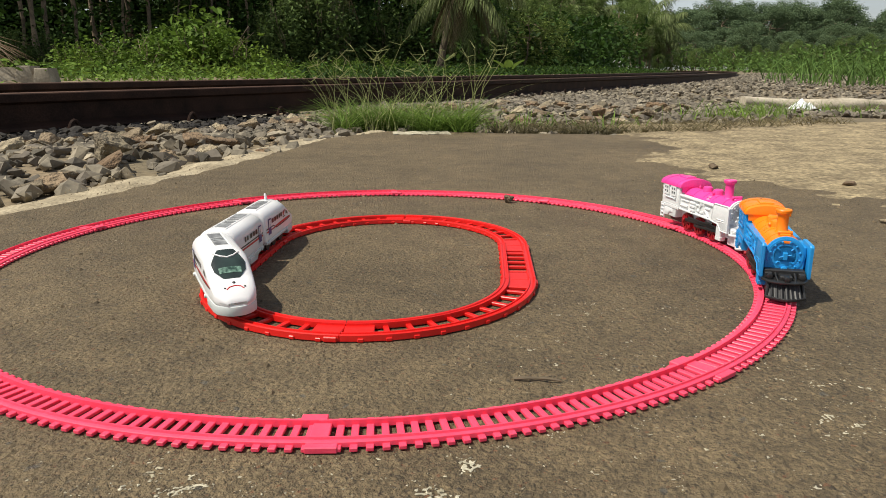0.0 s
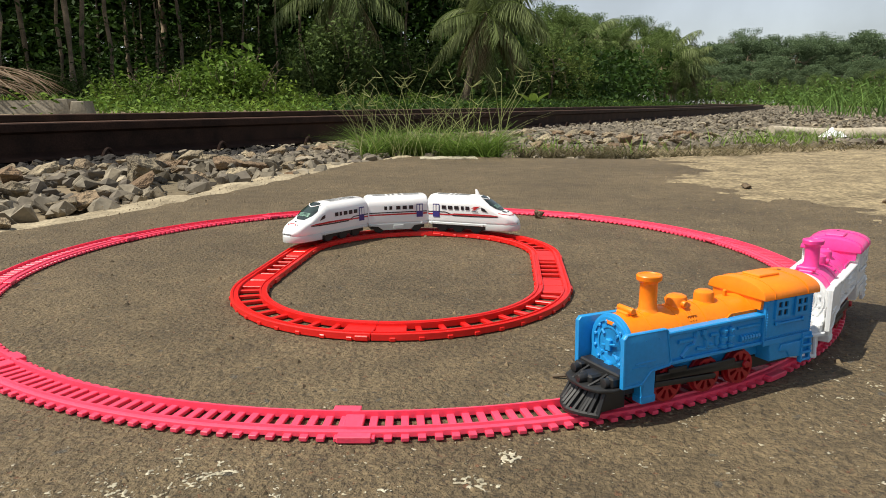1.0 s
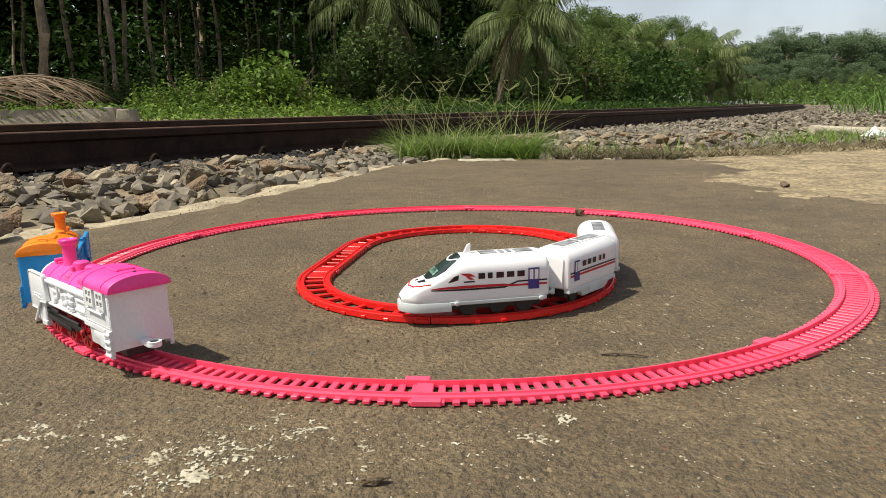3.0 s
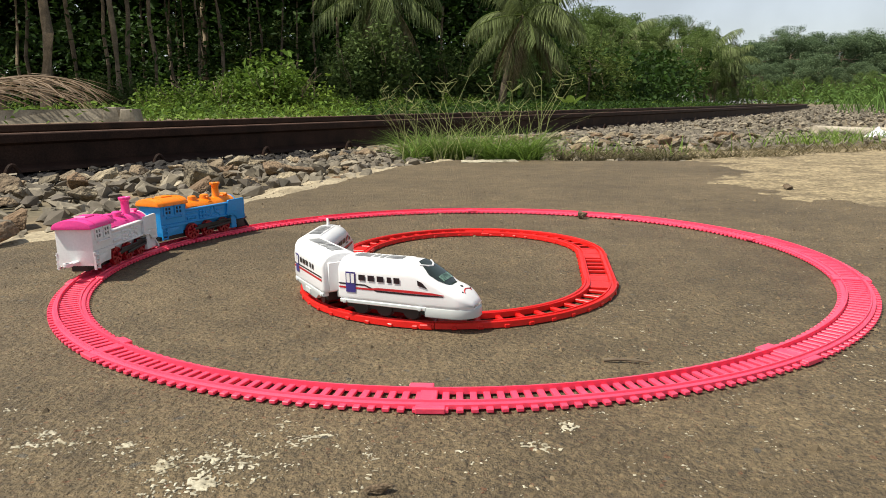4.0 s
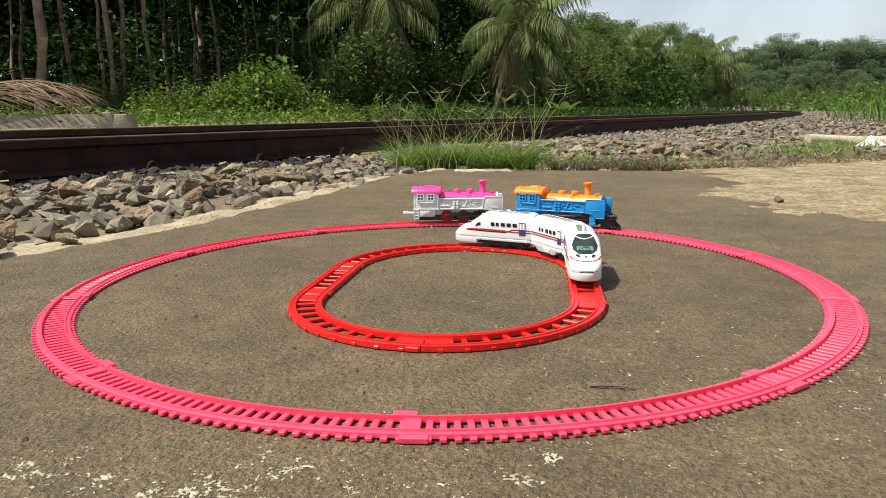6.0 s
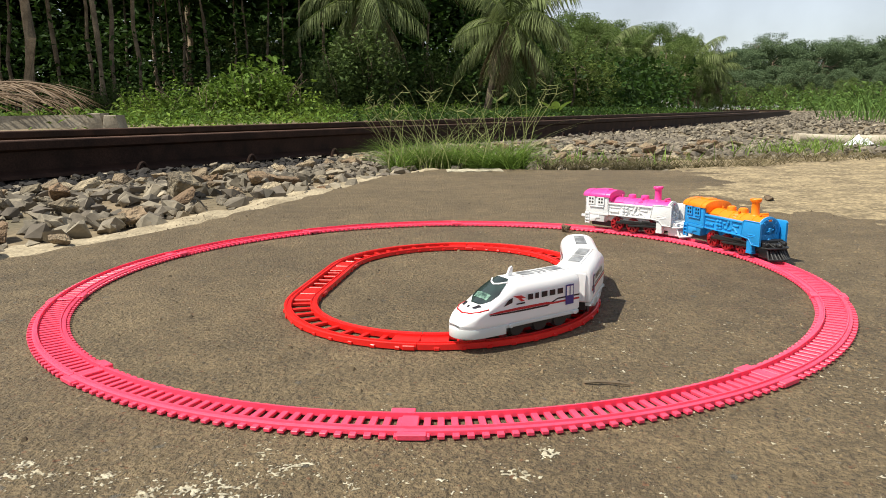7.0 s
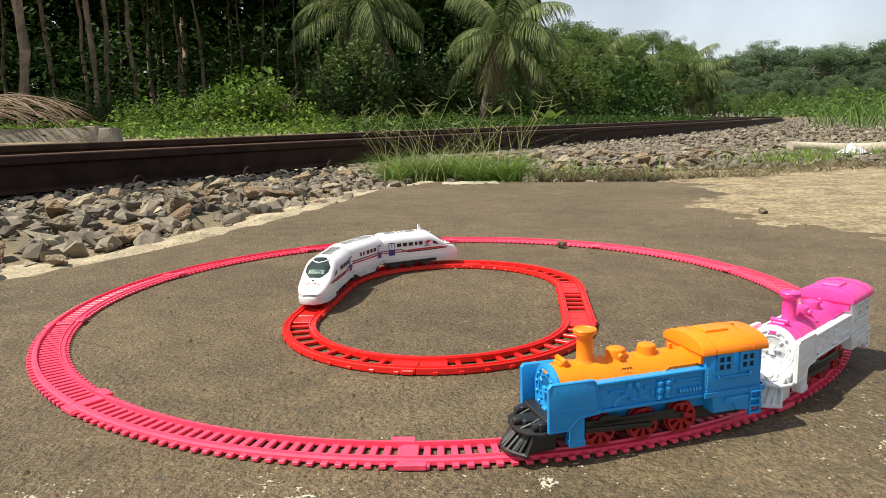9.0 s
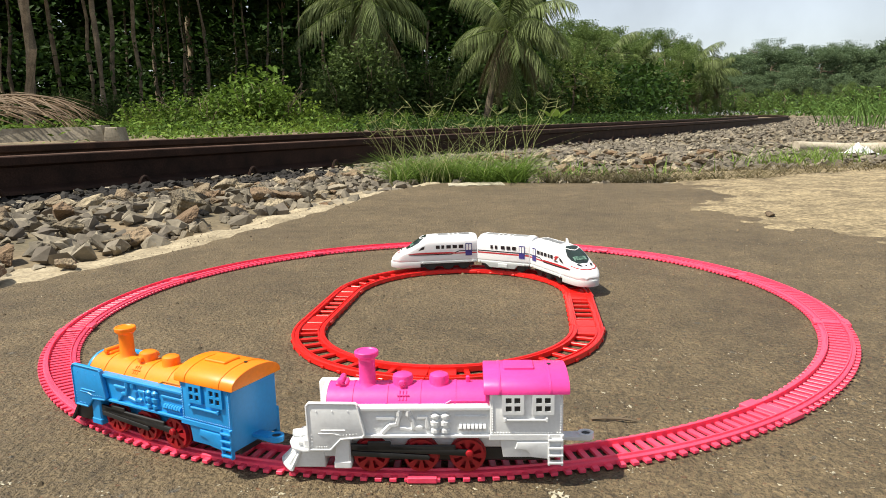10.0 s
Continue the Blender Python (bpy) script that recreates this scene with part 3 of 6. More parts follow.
def build_ballast():
    rng = random.Random(11)
    shapes = rock_shapes(22, 5, 11, 0.66)
    meshes = [finish("stone", chipped(bm, k), STONE, 24) for k, bm in enumerate(shapes)]
    placed, made = [], 0
    for k in range(9000):
        if made >= 290:
            break
        a, d = rng.uniform(-1.6, 3.0), 0.35 + 1.6 * rng.random() ** 1.3
        x, y = track_xy(a, d)
        e = past_edge(x, y)
        if e < (0.14 if x < -0.3 else 0.05) or (0 < x < 0.3 and y < 1.9) or x < -1.75:
            continue
        s = rng.uniform(0.045, 0.108) if x < -0.2 else rng.uniform(0.04, 0.085)
        if any((x - px) ** 2 + (y - py) ** 2 < (0.34 * (s + ps)) ** 2 for px, py, ps in placed):
            continue
        placed.append((x, y, s))
        ob = new("stone", rng.choice(meshes))
        ob.matrix_world = pose(x, y, ground_z(x, y) + s * 0.16 + 0.012 * step01(0.1, 0.5, e), rng.uniform(-22, 22), rng.uniform(-22, 22), rng.uniform(0, 360)) @ Matrix.Diagonal((s, s, s * rng.uniform(0.55, 0.95), 1))
        tagged(ob, "angular tan and grey ballast stone beside the railway", "stone", "ballast stones")
        made += 1
    tri = []
    for bm in shapes:
        bm.verts.index_update()
        tri.append((np.array([v.co[:] for v in bm.verts]), [[v.index for v in f.verts] for f in bm.faces]))
        bm.free()
    verts, faces = [], []

    def add(x, y, z, s):
        co, fs = rng.choice(tri)
        e = np.array(Euler((rng.uniform(-.5, .5), rng.uniform(-.5, .5), rng.uniform(0, 6.3))).to_matrix())
        b = len(verts)
        verts.extend((co * s) @ e.T + np.array((x, y, z)))
        faces.extend([[i + b for i in f] for f in fs])
    for k in range(11000):                      # filling between the large stones
        a, d = rng.uniform(-1.8, 4.2), rng.uniform(-0.2, 2.42)
        x, y = track_xy(a, d)
        e = past_edge(x, y)
        if e < (0.09 + 0.04 * rng.random() if x < -0.3 else 0.02) or x < -2.2:
            continue
        if d > 2.02 and a < 2.0 + 0.3 * rng.random():
            continue
        s = rng.uniform(0.014, 0.055)
        add(x, y, ground_z(x, y) + s * 0.2, s)
    for k in range(15000):                      # shoulder and cribs further along
        a = 3.0 + 34 * rng.random() ** 2.2
        d = rng.uniform(-0.9 - 0.2 * min(a, 6) / 6, 4.6)
        x, y = track_xy(a, d)
        if past_edge(x, y) < 0.05 and y < 2:
            continue
        s = rng.uniform(0.022, 0.055) * (1 + a / 30)
        add(x, y, ground_z(x, y) + s * 0.2, s)
    for k in range(2600):                      # between the rails, near
        a, d = rng.uniform(-5, 4), rng.uniform(2.4, 4.8)
        x, y = track_xy(a, d)
        s = rng.uniform(0.03, 0.07)
        add(x, y, ground_z(x, y) + s * 0.2, s)
    tagged(new("ballast_gravel", from_arrays("ballast_gravel", verts, faces, GRAVEL)), "broken grey and tan ballast gravel", "gravel", kind="stuff")
    # near-black gravel along the near rail
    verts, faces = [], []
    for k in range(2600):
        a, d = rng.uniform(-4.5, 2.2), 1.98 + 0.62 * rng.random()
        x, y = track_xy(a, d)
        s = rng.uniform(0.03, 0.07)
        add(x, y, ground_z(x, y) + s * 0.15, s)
    tagged(new("oiled_gravel", from_arrays("oiled_gravel", verts, faces, BLACK_GRAVEL)), "near-black gravel beside the rail foot", "gravel", kind="stuff")


RAIL_SECTION = [(-0.034, -0.004), (-0.029, 0.0), (0.029, 0.0), (0.034, -0.004), (0.034, -0.034), (0.012, -0.044), (0.009, -0.118), (0.062, -0.134), (0.065, -0.146),
                (-0.065, -0.146), (-0.062, -0.134), (-0.009, -0.118), (-0.012, -0.044), (-0.034, -0.034)]


def rail_points(d, z):
    pts = []
    stations = [-9 + 0.5 * k for k in range(60)] + [21 + 1.5 * k for k in range(70)]
    for a in stations:
        (x, y), (x2, y2) = track_xy(a, d), track_xy(a + 0.1, d)
        pts.append((x, y, z, math.atan2(y2 - y, x2 - x)))
    return pts


def build_railway():
    for d, z in ((NEAR_RAIL, 0.082), (FAR_RAIL, 0.102)):
        rail = tagged(new("rail", None), "long rusty steel railway rail with a worn head", "rail", "railway rails")
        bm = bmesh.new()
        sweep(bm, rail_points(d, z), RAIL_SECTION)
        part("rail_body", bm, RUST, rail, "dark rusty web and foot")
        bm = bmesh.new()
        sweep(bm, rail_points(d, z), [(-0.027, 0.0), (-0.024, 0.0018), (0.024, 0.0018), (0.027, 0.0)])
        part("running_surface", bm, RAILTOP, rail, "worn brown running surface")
    # concrete sleepers with spring clips
    first = None
    for k in range(46):
        a = -4.2 + k * 0.6
        (x, y), (x2, y2) = track_xy(a, 3.116), track_xy(a + 0.1, 3.116)
        m = Matrix.Translation((x, y, -0.066)) @ Matrix.Rotation(math.atan2(y2 - y, x2 - x), 4, "Z") @ pose(0, 0, 0, 1.0)
        if first is None:
            first = thing("sleeper", "weathered concrete railway sleeper bedded in ballast", "sleeper", "railway sleepers")
            bm = bmesh.new()
            box(bm, -0.11, 0.11, -0.80, 0.80, -0.16, -0.004, 0.012)
            part("beam", bm, CONCRETE, first)
            for yy in (-0.566, 0.566):
                for sgn in (-1, 1):
                    bm = bmesh.new()
                    limb(bm, [(-0.030 + 0.060 * q / 8, yy + sgn * 0.092, -0.006 + 0.052 * math.sin(q / 8 * math.pi) ** 0.8) for q in range(9)], 0.0085, 0.0085, 7)
                    part("spring_clip", bm, RUST, first)
            first.matrix_basis = m
        else:
            copy_thing(first, m)


def build_edge_dust():
    """Pale dust and crumbled asphalt along the broken edge."""
    rng = random.Random(17)
    line = rough_line(EDGE[1:12], 0.02, 0.004, rng)
    verts, faces, w = [], [], 15
    for x, y in line:
        for k in range(w):
            d = -0.05 + 0.25 * k / (w - 1)
            px, py = x - d * 0.85, y + d * 0.5
            z = -0.0038 - 0.020 * step01(0.05, 0.20, d) - 0.008 * step01(0.02, -0.05, d) + 0.010 * noise.noise((px * 9, py * 9, 4)) + 0.004 * noise.noise((px * 25, py * 25, 6)) + 0.003 * noise.noise((px * 60, py * 60, 8))
            verts.append((px, py, z))
    for j in range(len(line) - 1):
        for k in range(w - 1):
            faces.append((j * w + k, (j + 1) * w + k, (j + 1) * w + k + 1, j * w + k + 1))
    tagged(new("edge_dust", from_arrays("edge_dust", verts, faces, DUST, True)), "pale dust and crumbs along the broken asphalt edge", "dust", kind="stuff")


build_ground()
build_pavement()
build_edge_dust()
build_paint()
build_sand()
build_railway()
build_ballast()


# ---------------- toy tracks ----------------
def shared_part(name, me, parent, at):
    ob = new(name, me)
    ob.parent = parent
    ob.matrix_basis = at
    return ob


def build_ring():
    """Ten curved pieces; each has two rims, cross ties with free ends, and clip tabs where it meets the next."""
    joints = [radians(a) for a in (-94.8, -57.3, -19.2, 13.6, 48.9, 85.2, 121.0, 155.3, 189.8, 227.2, 265.2)]
    bm = bmesh.new()
    box(bm, -0.0142, 0.0146, -0.0018, 0.0018, 0.0006, 0.0026, 0.0003, 1)
    tie = finish("tie", bm, PINK, 35)
    bm = bmesh.new()
    box(bm, 0.0085, 0.0150, -0.0075, 0.0075, 0.0003, 0.0034, 0.0004, 1)
    outer_tab = finish("outer_tab", bm, PINK, 35)
    bm = bmesh.new()
    box(bm, -0.0146, -0.0085, -0.0065, 0.0065, 0.0024, 0.0048, 0.0004, 1)
    inner_tab = finish("inner_tab", bm, PINK, 35)
    bm = bmesh.new()
    box(bm, -0.0078, 0.0078, -0.0040, 0.0050, 0.0010, 0.0036, 0.0004, 1)
    plate = finish("joint_plate", bm, PINK, 35)
    rng = random.Random(4)

    def across(a):
        x, y, h = ring_point(a)
        return Matrix.Translation((x, y, 0)) @ Matrix.Rotation(h + math.pi / 2, 4, "Z")
    for i in range(10):
        a0, step = joints[i], joints[i + 1] - joints[i]
        piece = thing("track_piece", "curved bright pink plastic toy track piece on asphalt", "toy track", "pink ring track pieces")
        pts = []
        for k in range(25):
            x, y, h = ring_point(a0 + step - 0.0004 - (step - 0.0008) * k / 24)
            pts.append((x, y, 0, h))
        for name, sec in (("outer_rim", [(-0.0112, 0.0013), (-0.0110, 0.0036), (-0.0102, 0.0040), (-0.0086, 0.0039), (-0.0083, 0.0050), (-0.0075, 0.0050), (-0.0073, 0.0013)]),
                          ("inner_rim", [(0.0073, 0.0013), (0.0075, 0.0050), (0.0083, 0.0050), (0.0086, 0.0039), (0.0106, 0.0040), (0.0116, 0.0036), (0.0118, 0.0013)])):
            bm = bmesh.new()
            sweep(bm, pts, sec)
            part(name, bm, PINK, piece)
        for k in range(31):
            shared_part("tie", tie, piece, across(a0 + step * (k + 0.5) / 31))
        shared_part("outer_tab", outer_tab, piece, across(a0 + 0.011))
        shared_part("inner_tab", inner_tab, piece, across(a0 - 0.008))
        shared_part("joint_plate", plate, piece, across(a0 + 0.004))
        piece.matrix_basis = pose(rng.uniform(-0.0006, 0.0006), rng.uniform(-0.0006, 0.0006), rng.uniform(0, 0.0006))


def build_oval():
    """Four quarter curves and two short straights, with wide gaps between the ties."""
    half = math.pi * OVAL_R
    spans = [(-OVAL_S / 2, OVAL_S / 2, 7), (OVAL_S / 2, OVAL_S / 2 + half / 2, 11), (OVAL_S / 2 + half / 2, OVAL_S / 2 + half, 11),
             (OVAL_S / 2 + half, OVAL_S * 1.5 + half, 7), (OVAL_S * 1.5 + half, OVAL_S * 1.5 + half * 1.5, 11), (OVAL_S * 1.5 + half * 1.5, OVAL_S * 1.5 + 2 * half, 11)]
    bm = bmesh.new()
    box(bm, -0.0019, 0.0019, -0.0146, 0.0146, 0.0005, 0.0030, 0.0004, 1)
    tie = finish("tie", bm, RED, 35)
    bm = bmesh.new()
    box(bm, -0.0100, 0.0100, -0.0120, 0.0120, 0.0008, 0.0036, 0.0005, 1)
    plate = finish("joint_plate", bm, RED, 35)
    bm = bmesh.new()
    box(bm, -0.0045, 0.0045, -0.0150, -0.0100, 0.0006, 0.0042, 0.0006, 1)
    box(bm, -0.0045, 0.0045, 0.0100, 0.0150, 0.0006, 0.0042, 0.0006, 1)
    clip = finish("clip", bm, RED, 35)
    for s0, s1, n in spans:
        straight = n == 7
        piece = thing("track_piece", ("short straight" if straight else "tightly curved") + " bright red plastic toy track piece on asphalt", "toy track", "red oval track pieces")
        pts = []
        for k in range(25):
            x, y, h = oval_point(s0 + 0.0003 + (s1 - s0 - 0.0006) * k / 24)
            pts.append((x, y, 0, radians(h)))
        for name, sgn in (("outer_rim", -1), ("inner_rim", 1)):
            bm = bmesh.new()
            sweep(bm, pts, [(sgn * o, z) for o, z in ((0.0138, 0.0010), (0.0136, 0.0050), (0.0128, 0.0054), (0.0116, 0.0052), (0.0112, 0.0042), (0.0090, 0.0042), (0.0088, 0.0052), (0.0079, 0.0052), (0.0077, 0.0012))])
            part(name, bm, RED, piece)
        for k in range(n):
            x, y, h = oval_point(s0 + (s1 - s0) * (k + 0.75) / (n + 0.5))
            shared_part("tie", tie, piece, pose(x, y, 0, 0, 0, h))
        for s in (s0 + 0.0105, s1 - 0.0105):
            x, y, h = oval_point(s)
            shared_part("joint_plate", plate, piece, pose(x, y, 0, 0, 0, h))
        x, y, h = oval_point(s0 + 0.0052)
        shared_part("clip", clip, piece, pose(x, y, 0, 0, 0, h))


build_ring()
build_oval()


# ---------------- toy steam locomotives ----------------
def half_shell(bm, x0, x1, r, zc, a0, a1, seg=22):
    """Upper part of a lying cylinder, closed below."""
    rows = []
    for x in (x0, x1):
        rows.append([bm.verts.new((x, r * math.cos(a0 + (a1 - a0) * k / seg), zc + r * math.sin(a0 + (a1 - a0) * k / seg))) for k in range(seg + 1)])
    for k in range(seg):
        bm.faces.new((rows[0][k], rows[1][k], rows[1][k + 1], rows[0][k + 1]))
    bm.faces.new(rows[0])
    bm.faces.new(list(reversed(rows[1])))
    bm.faces.new((rows[0][0], rows[0][seg], rows[1][seg], rows[1][0]))
    bmesh.ops.recalc_face_normals(bm, faces=list(bm.faces))


def pipe(bm, pts, r, seg=6):
    for p, q in zip(pts, pts[1:]):
        p, q = Vector(p), Vector(q)
        d = q - p
        tube(bm, Matrix.Translation(p) @ d.to_track_quat("Z", "Y").to_matrix().to_4x4(), r, r, d.length, seg)
        bmesh.ops.create_icosphere(bm, subdivisions=1, radius=r, matrix=Matrix.Translation(q))


def fretwork(bm, us, vs, gaps, place, lo, hi, closed=False):
    """One plate of cells between the lines us and vs, without the cells in gaps, from depth lo to hi; place(u, v, depth) gives the point."""
    nu, nv = len(us) if closed else len(us) - 1, len(vs) - 1
    made = {}

    def vert(i, j, d):
        i %= len(us)
        if (i, j, d) not in made:
            made[i, j, d] = bm.verts.new(place(us[i], vs[j], d))
        return made[i, j, d]
    solid = {(i, j) for i in range(nu) for j in range(nv)} - set(gaps)
    fs = []
    for i, j in solid:
        for d in (lo, hi):
            fs.append(bm.faces.new([vert(i, j, d), vert(i + 1, j, d), vert(i + 1, j + 1, d), vert(i, j + 1, d)]))
        for (p, q), (i2, j2) in ((((i, j), (i + 1, j)), (i, j - 1)), (((i + 1, j), (i + 1, j + 1)), (i + 1, j)), (((i + 1, j + 1), (i, j + 1)), (i, j + 1)), (((i, j + 1), (i, j)), (i - 1, j))):
            if ((i2 % nu if closed else i2), j2) not in solid:
                fs.append(bm.faces.new([vert(*p, lo), vert(*q, lo), vert(*q, hi), vert(*p, hi)]))
    bmesh.ops.recalc_face_normals(bm, faces=fs)


def rivets(bm, p0, p1, n, r, axis="Y"):
    for k in range(n):
        p = Vector(p0).lerp(Vector(p1), k / (n - 1))
        bmesh.ops.create_icosphere(bm, subdivisions=1, radius=r, matrix=Matrix.Translation(p))


def build_loco(label, body_mat, top_mat, pilot_mat, plate_mat):
    eng = thing("toy_locomotive", label, "toy train", "toy steam locomotives")
    # cab
    cab = bmesh.new()
    prism(cab, [(-0.060, 0.0175), (-0.030, 0.0175), (-0.0285, 0.027), (-0.0235, 0.027), (-0.0235, 0.0535), (-0.060, 0.0535)], "y", -0.0180, 0.0180, 0.0006)
    for sy in (-1, 1):
        y = sy * 0.0182
        rivets(cab, (-0.0585, y, 0.0310), (-0.0245, y, 0.0310), 24, 0.00045)
        rivets(cab, (-0.0248, y, 0.0325), (-0.0248, y, 0.0525), 15, 0.00045)
        rivets(cab, (-0.0588, y, 0.0325), (-0.0588, y, 0.0525), 15, 0.00045)
        box(cab, -0.0605, -0.0230, min(y, y + sy * 0.0006), max(y, y + sy * 0.0006), 0.0272, 0.0302, 0.0002, 1)
        box(cab, -0.0520, -0.0310, min(y, y + sy * 0.0014), max(y, y + sy * 0.0014), 0.0375, 0.0388, 0.0004, 1)
        for x in (-0.0525, -0.0318):
            box(cab, x, x + 0.0014, min(y, y + sy * 0.0016), max(y, y + sy * 0.0016), 0.0372, 0.0396, 0.0003, 1)
    cab_ob = part("cab", cab, body_mat, eng)
    for sy in (-1, 1):
        for xc in (-0.0500, -0.0350):
            bm = bmesh.new()
            y0, y1 = sorted((sy * 0.0176, sy * 0.0194))
            fretwork(bm, (xc - 0.0054, xc - 0.0036, xc - 0.0007, xc + 0.0007, xc + 0.0036, xc + 0.0054), (0.0410, 0.0427, 0.0457, 0.0470, 0.0500, 0.0516),
                     ((1, 1), (3, 1), (1, 3), (3, 3)), lambda u, v, d: (u, d, v), y0, y1)
            part("window", bm, body_mat, cab_ob)
            # the cab is solid: a black panel stands for the shade inside
            bm = bmesh.new()
            y0, y1 = sorted((sy * 0.0175, sy * 0.0184))
            box(bm, xc - 0.0041, xc + 0.0041, y0, y1, 0.0425, 0.0502)
            part("window_backing", bm, BLACK, cab_ob, "black panel standing for the dark cab inside")
    # cab roof
    bm = bmesh.new()
    arch = [(0.0194 * math.cos(math.pi * k / 16), 0.0528 + 0.0078 * math.sin(math.pi * k / 16) ** 0.9) for k in range(17)]
    inner = [(-0.0194, 0.0518), (0.0194, 0.0518)]
    prism(bm, arch + inner, "x", -0.0632, -0.0205, 0.0005)
    prism(bm, [(a * 0.86, b - 0.0008) for a, b in arch] + [(-0.0160, 0.0465), (0.0160, 0.0465)], "x", -0.0234, -0.0214)
    for x in (-0.0535, -0.0285):
        prism(bm, [(a * 1.012, b + 0.0003) for a, b in arch] + inner, "x", x - 0.0005, x + 0.0005)
    box(bm, -0.0465, -0.0310, -0.0060, 0.0060, 0.0592, 0.0616, 0.0005, 1)
    roof = part("cab_roof", bm, top_mat, eng)
    # uncut roof: the vent hole's darkness is a black disc
    bm = bmesh.new()
    tube(bm, Matrix.Translation((-0.0545, -0.0015, 0.0602)), 0.0011, 0.0011, 0.0008, 10)
    part("vent_hole_disc", bm, BLACK, roof, "small black disc in place of a dark hole")
    # boiler
    bm = bmesh.new()
    zc, r = 0.0370, 0.0148
    half_shell(bm, -0.0240, 0.0605, r, zc, radians(28), radians(152))
    for x in (0.0470, 0.0290, 0.0120, -0.0060):
        half_shell(bm, x - 0.0005, x + 0.0005, r + 0.0003, zc, radians(28), radians(152))
    for sy in (-1, 1):
        for x in (0.0190, 0.0207, 0.0224):
            pipe(bm, [(x, sy * (r + 0.0002) * math.cos(radians(38)), zc + r * math.sin(radians(38))), (x, sy * (r + 0.0004) * math.cos(radians(58)), zc + (r + 0.0002) * math.sin(radians(58)))], 0.0004)
        pipe(bm, [(0.0235, sy * 0.0103, zc + 0.0112), (0.0178, sy * 0.0103, zc + 0.0112)], 0.0005)
        pipe(bm, [(-0.022, sy * 0.0124, zc + 0.0090), (-0.004, sy * 0.0124, zc + 0.0090), (-0.001, sy * 0.0131, zc + 0.0075)], 0.0005)
    boiler = part("boiler_top", bm, top_mat, eng)
    bm = bmesh.new()
    lathe(bm, [(0.0062, 0.0500), (0.0052, 0.0512), (0.0044, 0.0528), (0.0043, 0.0645), (0.0047, 0.0655), (0.0062, 0.0668), (0.0064, 0.0688), (0.0060, 0.0693), (0.0050, 0.0693), (0.0046, 0.0689), (0.0, 0.0689)],
          Matrix.Translation((0.0400, 0, 0)), 24)
    part("chimney", bm, top_mat, eng)
    for x, rr in ((0.0214, 0.0054), (0.0024, 0.0052)):
        bm = bmesh.new()
        lathe(bm, [(rr + 0.0012, 0.0495), (rr + 0.0002, 0.0510), (rr, 0.0520), (rr, 0.0548), (rr - 0.0004, 0.0560), (rr - 0.0018, 0.0568), (0.0, 0.0570)], Matrix.Translation((x, 0, 0)), 24)
        if x > 0.01:
            for sy in (-1, 1):
                tube(bm, Matrix.Translation((x, sy * 0.0045, 0.0530)) @ Matrix.Rotation(sy * -math.pi / 2, 4, "X"), 0.0020, 0.0016, 0.0026, 12, 0.0003)
        part("steam_dome", bm, top_mat, eng)
    bm = bmesh.new()
    box(bm, 0.0500, 0.0565, -0.0042, 0.0042, 0.0508, 0.0530, 0.0006, 1)
    tube(bm, Matrix.Translation((0.0535, -0.0055, 0.0535)) @ Matrix.Rotation(-math.pi / 2, 4, "X"), 0.0016, 0.0016, 0.0110, 10, 0.0003)
    part("bell", bm, top_mat, eng)
    bm = bmesh.new()
    box(bm, -0.0135, -0.0115, -0.0010, 0.0010, 0.0505, 0.0550, 0.0004, 1)
    part("whistle", bm, top_mat, eng)
    # smokebox front
    bm = bmesh.new()
    tx = Matrix.Translation((0.0600, 0, zc)) @ Matrix.Rotation(math.pi / 2, 4, "Y")
    tube(bm, tx, 0.0152, 0.0152, 0.0022, 32, 0.0004)
    lathe(bm, [(0.0135, 0.0022), (0.0135, 0.0030), (0.0118, 0.0030), (0.0118, 0.0023)], tx, 32)
    lathe(bm, [(0.0094, 0.0022), (0.0094, 0.0027), (0.0084, 0.0027), (0.0084, 0.0023)], tx, 28)
    box(bm, 0.0618, 0.0642, -0.0018, 0.0018, zc - 0.0030, zc + 0.0030, 0.0005, 1)
    pipe(bm, [(0.0636, -0.0046, zc - 0.0012), (0.0636, 0.0046, zc + 0.0012)], 0.0006, 5)
    for k in range(12):
        a = k * math.pi / 6 + 0.26
        bmesh.ops.create_icosphere(bm, subdivisions=1, radius=0.0011, matrix=Matrix.Translation((0.0627, 0.0112 * math.cos(a), zc + 0.0112 * math.sin(a))))
    for k in range(4):
        a = k * math.pi / 2 + 0.785
        pipe(bm, [(0.0626, 0.0062 * math.cos(a), zc + 0.0062 * math.sin(a)), (0.0626, 0.0082 * math.cos(a), zc + 0.0082 * math.sin(a))], 0.0008, 5)
    box(bm, 0.0585, 0.0625, -0.0145, 0.0145, 0.0205, 0.0330, 0.0005, 1)
    tube(bm, Matrix.Translation((0.0620, 0, 0.0262)) @ Matrix.Rotation(math.pi / 2, 4, "Y"), 0.0028, 0.0026, 0.0022, 16, 0.0003)
    smoke = part("smokebox_front", bm, body_mat, eng)
    bm = bmesh.new()
    box(bm, 0.0622, 0.0631, -0.0032, 0.0032, zc + 0.0100, zc + 0.0122, 0.0003, 1)
    part("name_plate", bm, plate_mat, smoke, "small coloured plate")
